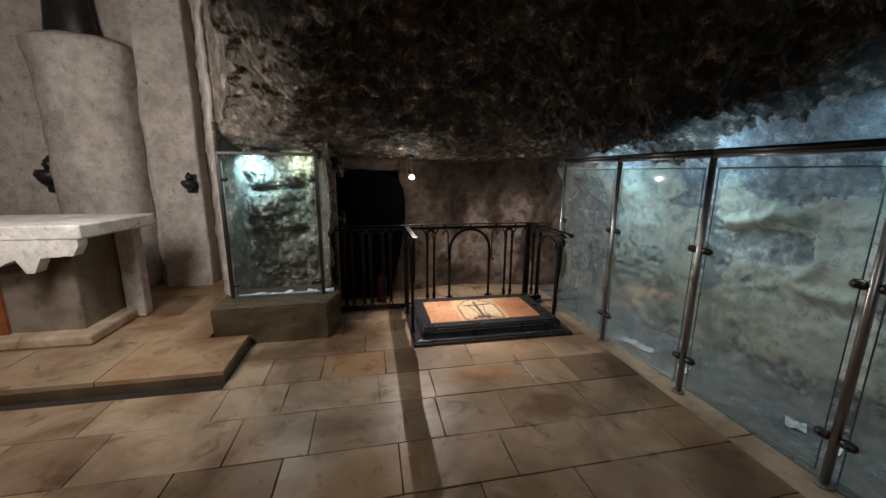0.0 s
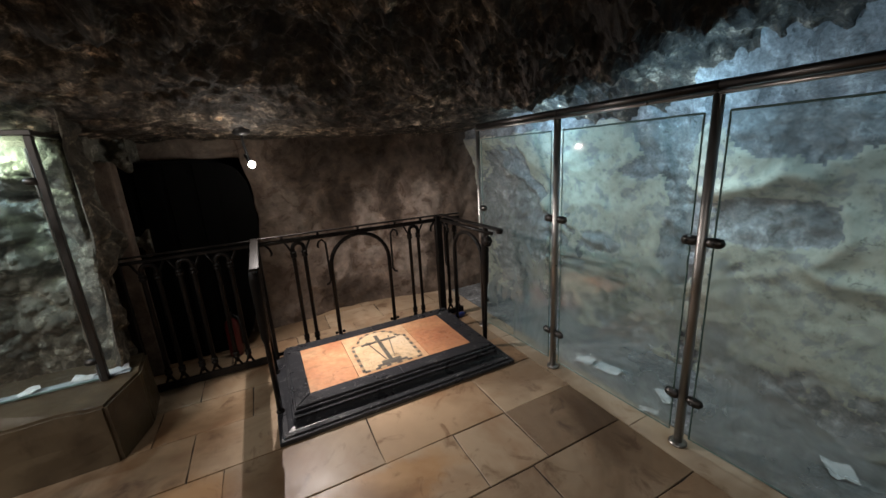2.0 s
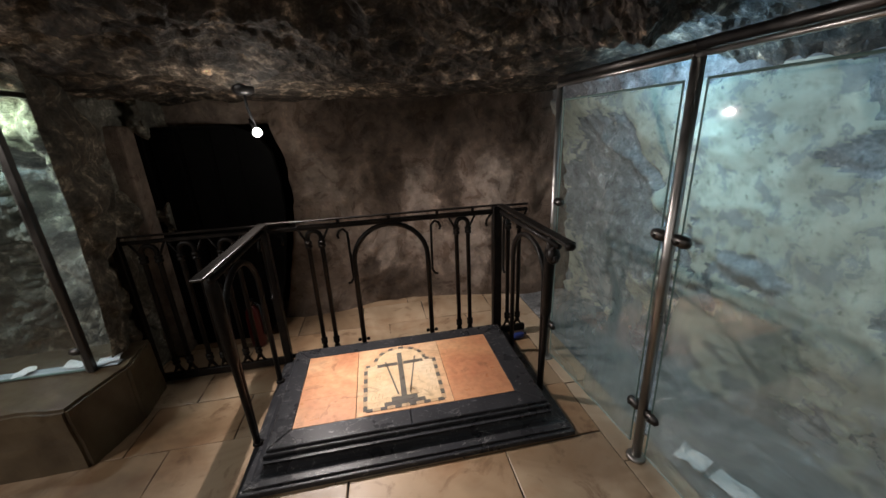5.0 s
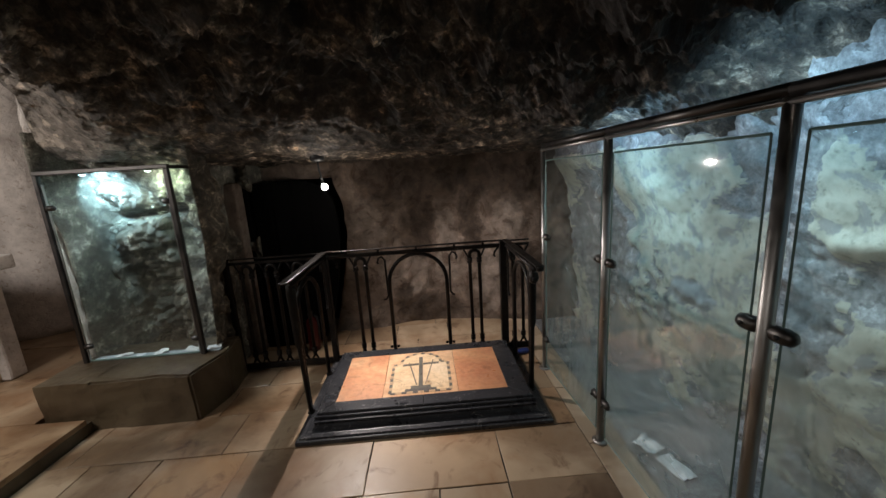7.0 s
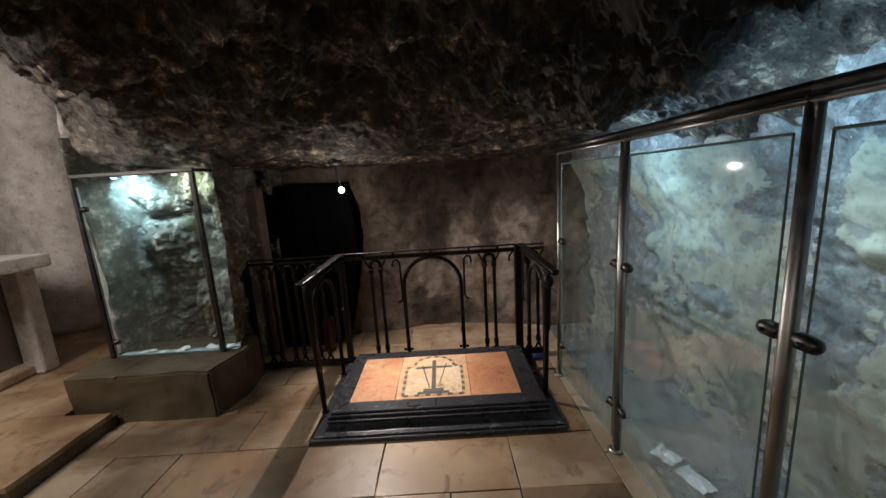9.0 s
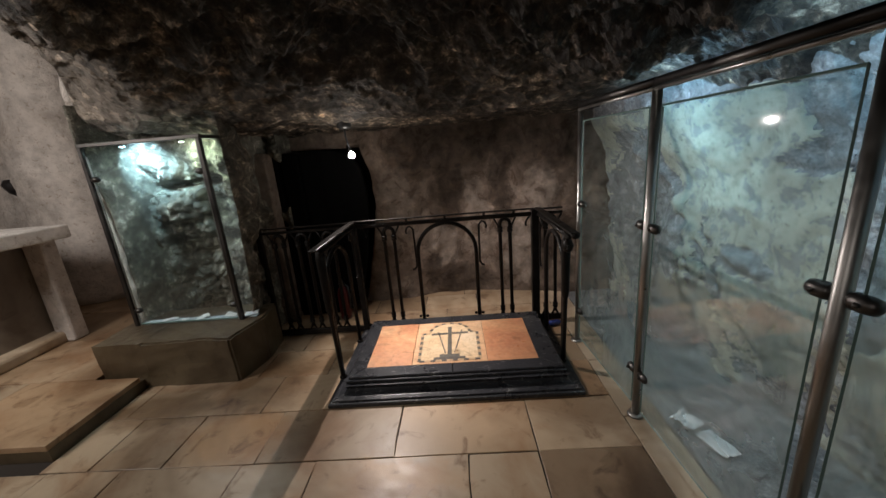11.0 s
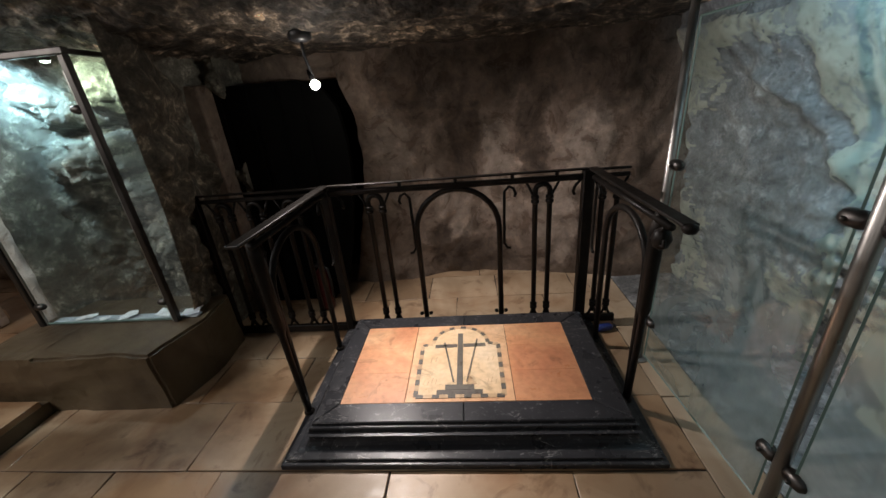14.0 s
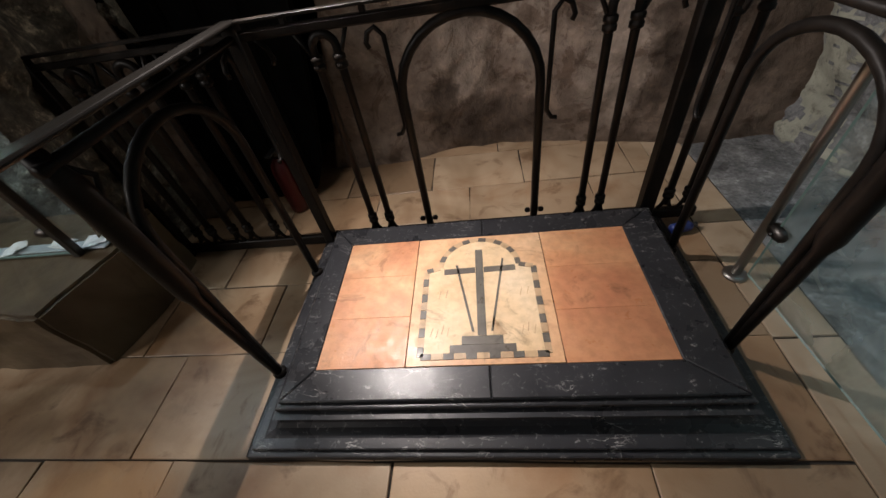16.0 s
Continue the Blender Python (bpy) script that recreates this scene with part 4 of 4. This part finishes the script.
case = thing("glass_case", (-0.69, 3.82, 0.355), "steel framed glass case in front of lamplit rock", "glass case")
CX0, CX1, CY, CZ0, CZ1 = -1.112, -0.262, 3.812, 0.352, 1.720
for x in (CX0, CX1):
    part("frame_post", block(bmesh.new(), x - 0.016, x + 0.016, CY - 0.016, CY + 0.016, CZ0, CZ1, 0.004), DARK_STEEL, case)
    part("glazing_bead", block(bmesh.new(), x + (0.022 if x == CX0 else -0.030), x + (0.030 if x == CX0 else -0.022), CY - 0.006, CY + 0.006, CZ0, CZ1 - 0.06, 0.002), STEEL, case)
part("top_bar", block(bmesh.new(), CX0 - 0.02, CX1 + 0.02, CY - 0.016, CY + 0.016, CZ1, CZ1 + 0.028, 0.004), DARK_STEEL, case)
part("return_bar", block(bmesh.new(), CX1 - 0.016, CX1 + 0.016, CY + 0.016, CY + 0.30, CZ1, CZ1 + 0.024, 0.004), DARK_STEEL, case)
bm = bmesh.new()
bm.faces.new([bm.verts.new(v) for v in ((CX0 + 0.03, CY, CZ0 + 0.02), (CX1 - 0.03, CY, CZ0 + 0.02), (CX1 - 0.03, CY, CZ1 - 0.05), (CX0 + 0.03, CY, CZ1 - 0.05))])
pane = part("front_pane", bm, CASE_GLASS, case)
pane.visible_shadow = False
bm = bmesh.new()
bm.faces.new([bm.verts.new(v) for v in ((CX1, CY + 0.03, CZ0 + 0.02), (CX1, CY + 0.28, CZ0 + 0.02), (CX1, CY + 0.28, CZ1 - 0.02), (CX1, CY + 0.03, CZ1 - 0.02))])
pane = part("side_pane", bm, CASE_GLASS, case)
pane.visible_shadow = False
part("bottom_edge", bar([(CX0 + 0.03, CY, CZ0 + 0.016), (CX1 - 0.03, CY, CZ0 + 0.016)], 0.006, 6), GLASS_EDGE, case)
for x, s in ((CX0, 1), (CX1, -1)):
    for z in (CZ1 - 0.22, CZ0 + 0.13):
        part("clamp", bar([(x + s * d, CY, z) for d in (0.012, 0.02, 0.05, 0.065, 0.072)], [0.012, 0.02, 0.021, 0.016, 0.006], 10), DARK_STEEL, case, smooth=True)

for at, glow, label in (((-0.88, 3.89, 1.715), LED_COOL, "small lit bluish lamp at the top of the glass case"), ((-0.44, 3.89, 1.715), LED_GREEN, "small lit greenish lamp at the top of the glass case")):
    lamp = thing("case_lamp", at, label, "lamp")
    part("housing", lathe(bmesh.new(), at, ((0.020, 0.0), (0.024, 0.006), (0.024, 0.022), (0.016, 0.028)), 14), DARK_STEEL, lamp, smooth=True)
    part("lens", lathe(bmesh.new(), at, ((0.004, -0.010), (0.016, -0.006), (0.019, 0.0)), 14), glow, lamp, smooth=True)

# ---- hanging spot lamp over the tomb ----
lamp = thing("hanging_lamp", (LAMP.x - 0.02, LAMP.y, 1.77), "small lit round bulb on a dark stem under the rock", "lamp")
part("ceiling_plate", lathe(bmesh.new(), (LAMP.x - 0.03, LAMP.y + 0.005, 1.72), ((0.030, 0.0), (0.055, 0.012), (0.058, 0.05), (0.040, 0.065)), 16), BLACK_PLASTIC, lamp, smooth=True)
part("stem", bar([(LAMP.x - 0.03, LAMP.y + 0.005, 1.74), (LAMP.x - 0.03, LAMP.y + 0.01, 1.66), (LAMP.x - 0.02, LAMP.y + 0.02, 1.60), (LAMP.x - 0.012, LAMP.y + 0.024, 1.56)], 0.008, 8), BLACK_PLASTIC, lamp, smooth=True)
aim = (Vector((1.33, 3.60, 0.10)) - LAMP).normalized()
part("lamp_head", bar([LAMP - aim * 0.085, LAMP - aim * 0.07, LAMP - aim * 0.022], [0.008, 0.012, 0.014], 14), SOOT_BLACK, lamp, smooth=True)
# Unseen disc inside the bulb, added to keep light off the doorway side
back = Vector((-0.602, 0.640, -0.477))
part("bulb_light_blocker", bar([LAMP + back * 0.015, LAMP + back * 0.0165, LAMP + back * 0.018], [0.0130, 0.0135, 0.0130], 20), SOOT_BLACK, lamp)
bm = bmesh.new()
bmesh.ops.create_uvsphere(bm, u_segments=18, v_segments=12, radius=0.024)
bmesh.ops.translate(bm, vec=LAMP, verts=bm.verts)
bulb = part("bulb", bm, BULB, lamp, "bright white bulb", smooth=True)
bulb.visible_shadow = False

# ---- dark doorway and what stands by it ----
# Black sheet cut to the dark outline, standing in for the unlit doorway
door = thing("doorway_black_sheet", (0.0, 4.60, 0), "black sheet standing in for the unlit doorway behind the iron fence", "door")
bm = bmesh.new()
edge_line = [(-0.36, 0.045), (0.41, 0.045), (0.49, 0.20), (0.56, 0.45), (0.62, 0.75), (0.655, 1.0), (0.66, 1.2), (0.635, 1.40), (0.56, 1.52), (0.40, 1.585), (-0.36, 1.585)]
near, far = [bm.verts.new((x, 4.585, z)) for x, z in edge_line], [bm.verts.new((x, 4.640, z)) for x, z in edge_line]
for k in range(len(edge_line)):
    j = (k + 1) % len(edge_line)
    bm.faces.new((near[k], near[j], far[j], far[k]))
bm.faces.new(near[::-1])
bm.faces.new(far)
part("black_sheet", bm, DOORWAY_BLACK, door)
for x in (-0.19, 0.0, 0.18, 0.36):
    part("batten", block(bmesh.new(), x - 0.075, x + 0.075, 4.572, 4.586, 0.06 if x < 0.3 else 0.16, 1.56, 0.004), DOORWAY_BLACK, door)
part("foot_rail", block(bmesh.new(), -0.36, 0.345, 4.60, 4.63, 0.0, 0.045, 0.004), DOORWAY_BLACK, door)

tagged(part("door_jamb", block(bmesh.new(), -0.33, -0.15, 4.44, 4.66, 0.0, 1.60, 0.015, 2), PLASTER_STAINED), "grey plaster jamb beside the dark doorway", kind="structure")

ext = thing("fire_extinguisher", (0.335, 4.47, 0), "small red fire extinguisher standing by the dark doorway", "fire extinguisher")
part("cylinder", lathe(bmesh.new(), (0.335, 4.47, 0.0), ((0.040, 0.0), (0.052, 0.012), (0.054, 0.06), (0.054, 0.26), (0.046, 0.30), (0.026, 0.325), (0.018, 0.335)), 20), RED_PAINT, ext, smooth=True)
part("valve", lathe(bmesh.new(), (0.335, 4.47, 0.335), ((0.014, 0.0), (0.016, 0.03), (0.010, 0.045)), 10), DARK_STEEL, ext, smooth=True)
part("lever", block(bmesh.new(), 0.320, 0.350, 4.40, 4.49, 0.372, 0.384, 0.003), BLACK_PLASTIC, ext)
part("hose", bar([(0.350, 4.47, 0.355), (0.390, 4.46, 0.33), (0.400, 4.45, 0.24), (0.395, 4.45, 0.10)], 0.009, 8), BLACK_PLASTIC, ext, smooth=True)

# ---- altar ----
altar = thing("stone_altar", (-3.0, 3.85, 0.105), "broken pale stone altar table on the platform", "altar")
bm = bmesh.new()
block(bm, -4.4, -2.02, 3.42, 4.30, 1.03, 1.146, 0.015, 2)
for v in bm.verts:
    v.co.x += 0.10 * (v.co.y - 3.42) if v.co.x > -3 else 0
part("table_top", bm, ALTAR_STONE, altar)
bm = bmesh.new()
lower = [(-4.4, 0.80)]
x = -4.3
while x < -2.06:
    f = (x + 4.4) / 2.3
    lower.append((x, 0.81 + 0.09 * ease((f - 0.68) / 0.3) + 0.035 * noise.noise(Vector((x * 7, 0, 3))) - (0.10 if -2.45 < x < -2.33 else 0)))
    x += 0.055
lower += [(-2.05, 0.98), (-2.05, 1.03), (-4.4, 1.03)]
front, rear = [bm.verts.new((x, 3.425, z)) for x, z in lower], [bm.verts.new((x, 3.53, z)) for x, z in lower]
for k in range(len(lower)):
    j = (k + 1) % len(lower)
    bm.faces.new((front[k], front[j], rear[j], rear[k]))
bm.faces.new(front)
bm.faces.new(rear[::-1])
part("broken_apron", bm, ALTAR_STONE, altar, "pale front edge with a broken lower line")
part("core", block(bmesh.new(), -4.3, -2.25, 3.62, 4.25, 0.105, 1.03, 0.02, 2), limestone("altar_core_stone", (0.20, 0.17, 0.14), (0.15, 0.12, 0.10), (0.5, 0.45, 0.4), False), altar)
part("corner_support", block(bmesh.new(), -2.22, -2.05, 4.12, 4.26, 0.105, 1.03, 0.02, 2), PLASTER_PALE, altar)
part("plinth_course", block(bmesh.new(), -4.35, -2.12, 3.47, 4.32, 0.105, 0.205, 0.025, 2), STEP_STONE, altar)
part("wooden_panel", block(bmesh.new(), -3.4, -2.78, 3.585, 3.622, 0.205, 0.68, 0.005), stone_panel("red_brown_wood", (0.16, 0.045, 0.015), (0.24, 0.075, 0.025), (0.30, 0.11, 0.04)), altar, "red-brown wooden panel")

# ---- niche pedestal, pilaster, statue, wall sconces ----
bm = bmesh.new()
profile = [(0.46, 0.0), (0.46, 2.35), (0.48, 2.72), (0.52, 2.88), (0.52, 2.96), (0.44, 3.02)]
cx, cy = -2.98, 5.45
rings = []
for r, h in profile:
    rings.append([bm.verts.new((cx - r * math.cos(math.pi * k / 16), cy - 0.42 * r / 0.46 * math.sin(math.pi * k / 16) ** 0.7, 0.105 + h - 0.105 * (h > 0))) for k in range(17)])
for r, s in zip(rings, rings[1:]):
    for k in range(16):
        bm.faces.new((r[k], r[k + 1], s[k + 1], s[k]))
bm.faces.new(rings[0])
bm.faces.new(rings[-1][::-1])
bmesh.ops.subdivide_edges(bm, edges=[e for e in bm.edges if abs(e.verts[0].co.z - e.verts[1].co.z) > 0.2], cuts=24, use_grid_fill=True)
for v in bm.verts:
    v.co += Vector((0.02 * fbm(v.co, 3), -0.018 * fbm(v.co, 7), 0.01 * fbm(v.co, 5)))
tagged(part("niche_pedestal", bm, PLASTER_PALE, smooth=True), "rounded rough plaster pedestal below a dark statue", "pedestal", kind="structure")
bm = block(bmesh.new(), -2.36, -1.82, 5.18, 5.46, 0.0, 4.3, 0.03, 2)
bmesh.ops.subdivide_edges(bm, edges=bm.edges[:], cuts=6, use_grid_fill=True)
for v in bm.verts:
    v.co += Vector((0.02 * fbm(v.co, 2), 0.02 * fbm(v.co + Vector((5, 0, 0)), 2), 0))
tagged(part("pilaster", bm, PLASTER_PALE), "pale plaster pilaster beside the altar recess", "pilaster", kind="structure")
bm = bmesh.new()
lathe(bm, (-2.98, 5.28, 3.02), ((0.22, 0.0), (0.24, 0.04), (0.21, 0.30), (0.19, 0.62), (0.23, 0.82), (0.10, 0.95), (0.11, 1.08), (0.04, 1.17)), 20)
for v in bm.verts:
    v.co.y = 5.28 + (v.co.y - 5.28) * 0.65
    a = math.atan2(v.co.y - 5.28, v.co.x + 2.98)
    v.co.x += 0.012 * math.sin(7 * a)
tagged(part("statue", bm, BRONZE, smooth=True), "dark draped statue standing on the plaster pedestal", "statue")


bm = bmesh.new()
block(bm, -4.95, -3.46, 5.36, 5.44, 0.105, 0.26, 0.02, 2)
block(bm, -2.50, -2.37, 5.36, 5.44, 0.105, 0.26, 0.02, 2)
tagged(part("base_moulding", bm, PLASTER_PALE), "worn pale plaster moulding at the foot of the altar wall", kind="structure")


def sconce(at, r):
    s = thing("wall_sconce", at, "unlit black iron wall sconce on the plaster", "sconce", "sconces on the altar wall")
    x, y, z = at
    part("backplate", block(bmesh.new(), x - r * 0.7, x + r * 0.7, y - 0.012, y + 0.03, z - r * 1.3, z + r * 1.3, 0.01), BRONZE, s)
    part("bowl", lathe(bmesh.new(), (x, y - 0.07, z - r), ((0.01, 0.0), (r * 0.7, r * 0.5), (r, r * 1.1), (r * 0.8, r * 1.5)), 14), BRONZE, s, smooth=True)
    part("finial", lathe(bmesh.new(), (x, y - 0.05, z + r * 0.5), ((r * 0.3, 0.0), (r * 0.5, r * 0.4), (0.01, r * 1.1)), 10), BRONZE, s, smooth=True)


sconce((-3.50, 5.42, 1.50), 0.15)
sconce((-1.92, 5.16, 1.42), 0.085)

# ---- small loose things ----


def paper(x, y, z, w, d, turn, label="crumpled white paper slip lying behind the glass"):
    bm = bmesh.new()
    own = [[None] * 5 for _ in range(5)]
    for i in range(5):
        for j in range(5):
            px, py = (i / 4 - 0.5) * w, (j / 4 - 0.5) * d
            c, s = math.cos(turn), math.sin(turn)
            own[i][j] = bm.verts.new((x + px * c - py * s, y + px * s + py * c, z + 0.003 + 0.5 * abs(noise.noise(Vector((px * 14 + x * 9, py * 14, y * 5)))) * min(w, d)))
    for i in range(4):
        for j in range(4):
            bm.faces.new((own[i][j], own[i + 1][j], own[i + 1][j + 1], own[i][j + 1]))
    ext_faces = bmesh.ops.extrude_face_region(bm, geom=bm.faces[:])
    bmesh.ops.translate(bm, vec=(0, 0, 0.002), verts=[g for g in ext_faces["geom"] if isinstance(g, bmesh.types.BMVert)])
    tagged(part("paper_slip", bm, PAPER), label, "paper", "paper slips behind the glass")


for x, y, w, d, a in ((2.62, 2.90, 0.10, 0.12, 0.35), (2.67, 2.735, 0.09, 0.16, 0.25), (2.71, 2.37, 0.14, 0.06, 0.9), (2.515, 2.335, 0.05, 0.10, 0.5), (2.86, 1.65, 0.12, 0.10, 0.6), (2.83, 1.43, 0.10, 0.06, 0.4)):
    paper(x, y, 0.0, w, d, a)
ledge = block(bmesh.new(), -1.08, -0.16, 3.835, 3.885, 0.356, 0.366, 0.004)
tagged(part("case_ledge", ledge, GLASS_DUST), "white dusty strip along the bottom of the glass case", "ledge")
for x, y, w, d, a in ((-0.88, 3.88, 0.10, 0.05, 0.1), (-0.60, 3.87, 0.09, 0.06, 0.5), (-0.38, 3.89, 0.10, 0.06, -0.2), (-0.22, 3.90, 0.10, 0.08, 0.3), (-0.74, 3.86, 0.05, 0.04, 0.8)):
    paper(x, y - 0.02, 0.366, w, d, a, "white paper slip on the plinth inside the glass case")

bottle = thing("blue_bottle", (2.255, 4.06, 0), "small blue plastic bottle lying beside the iron fence", "bottle")
part("body", bar([(2.19, 4.05, 0.024), (2.20, 4.052, 0.024), (2.27, 4.066, 0.024), (2.285, 4.07, 0.024)], [0.018, 0.024, 0.024, 0.012], 12), BLUE_PLASTIC, bottle, smooth=True)
part("cap", bar([(2.285, 4.07, 0.024), (2.305, 4.074, 0.024)], 0.012, 10), BLACK_PLASTIC, bottle, smooth=True)

# ---- paving ----
ROWS_Y = [-2.1, -1.71, -1.33, -0.95, -0.57, -0.20, 0.17, 0.53, 0.89, 1.25, 1.612, 1.972, 2.378, 2.757, 3.150, 3.535, 3.887, 4.245, 4.53, 4.88, 5.25]
JOINTS = {
    8: (-0.75, -0.1, 0.42, 1.05, 1.62, 2.10), 9: (-0.5, 0.22, 0.75, 1.28, 1.79), 10: (-0.83, -0.29, 0.35, 0.965, 1.51, 2.01), 11: (-1.34, -0.61, -0.16, 0.64, 1.10, 1.695), 12: (-0.82, -0.40, 0.255, 0.655, 1.446, 1.80),
    13: (-0.60, -0.19, 0.315, 1.06, 1.803, 2.29), 14: (-0.75, 0.148, 1.0, 1.6), 15: (-0.07, 0.45, 1.2, 2.25), 16: (0.13, 0.7, 1.31, 1.9), 17: (-0.25, 0.30, 0.80, 1.315, 1.95), 18: (0.05, 0.60, 1.10, 1.62, 2.2), 19: (0.3, 0.9, 1.5, 2.0),
}


def tile(name, x0, x1, y0, y1, z0, z1, material, parent):
    """A worn slab with chipped, slightly uneven edges and a small chamfer."""
    c, g = 0.0025, 0.0030
    x0, x1, y0, y1 = x0 + g, x1 - g, y0 + g, y1 - g
    jig = lambda: random.uniform(-0.003, 0.003)
    ring_pts = []
    for (ax, ay), (bx, by) in zip(((x0, y0), (x1, y0), (x1, y1), (x0, y1)), ((x1, y0), (x1, y1), (x0, y1), (x0, y0))):
        ring_pts += [(ax + jig(), ay + jig()), ((2 * ax + bx) / 3 + jig(), (2 * ay + by) / 3 + jig()), ((ax + 2 * bx) / 3 + jig(), (ay + 2 * by) / 3 + jig())]
    mx, my = (x0 + x1) / 2, (y0 + y1) / 2
    dz = random.uniform(-0.0015, 0.0015)
    bm = bmesh.new()
    low = [bm.verts.new((x, y, z0)) for x, y in ring_pts]
    side = [bm.verts.new((x, y, z1 - c * 0.6 + dz)) for x, y in ring_pts]
    top = [bm.verts.new((x + (c if x < mx else -c), y + (c if y < my else -c), z1 + dz)) for x, y in ring_pts]
    n = len(ring_pts)
    for a, b in ((low, side), (side, top)):
        for k in range(n):
            bm.faces.new((a[k], a[(k + 1) % n], b[(k + 1) % n], b[k]))
    bm.faces.new(top)
    part(name, bm, material, parent)


for i, (y0, y1) in enumerate(zip(ROWS_Y, ROWS_Y[1:])):
    west, east = (-4.95 if y1 < 2.85 else -0.88), 2.32
    known = list(JOINTS.get(i, ()))
    left = min(known) if known else 2.0
    cuts = [x for x in known if west + 0.1 < x < east - 0.1]
    x = left if known else 2.32 - random.uniform(0.3, 0.7)
    if not known:
        cuts.append(x)
    while x > west + 0.9:
        x -= random.uniform(0.45, 0.78)
        if x > west + 0.2:
            cuts.append(x)
    cuts = sorted([west, *cuts, east])
    for a, b in zip(cuts, cuts[1:]):
        mx, my = (a + b) / 2, (y0 + y1) / 2
        worn = any(abs(mx - wx) < 0.12 and abs(my - wy) < 0.12 for wx, wy in ((1.40, 2.17), (2.06, 2.57), (1.62, 1.43), (0.10, 2.17), (0.05, 3.34)))
        tile("floor_tile", a, b, y0, y1, -0.02, 0.0, TILE_WORN if worn else TILE, floor)

# pale strip under the glass screen and the floor behind it
y = -2.1
while y < 4.85:
    step = random.uniform(0.55, 0.85)
    tile("strip_tile", 2.32, 2.52, y, min(y + step, 4.88), -0.02, -0.001, STEP_STONE, floor)
    y += step
tagged(part("rock_floor", block(bmesh.new(), 2.525, 3.7, -2.1, 5.2, -0.03, -0.004), ROCK_GREY), "dusty grey floor behind the glass screen", kind="structure")

# platform slabs
for y0, y1, cuts in ((2.835, 3.47, (-4.9, -4.1, -3.35, -2.5, -1.72, -0.888)), (3.47, 4.12, (-4.9, -3.9, -3.0, -2.15, -1.225)), (4.12, 4.78, (-4.9, -4.2, -3.4, -2.6, -1.75, -1.3)), (4.78, 5.46, (-4.9, -3.7, -2.9, -2.0, -1.5))):
    for a, b in zip(cuts, cuts[1:]):
        tile("platform_tile", a, b, y0, y1, 0.07, 0.105, TILE, platform)
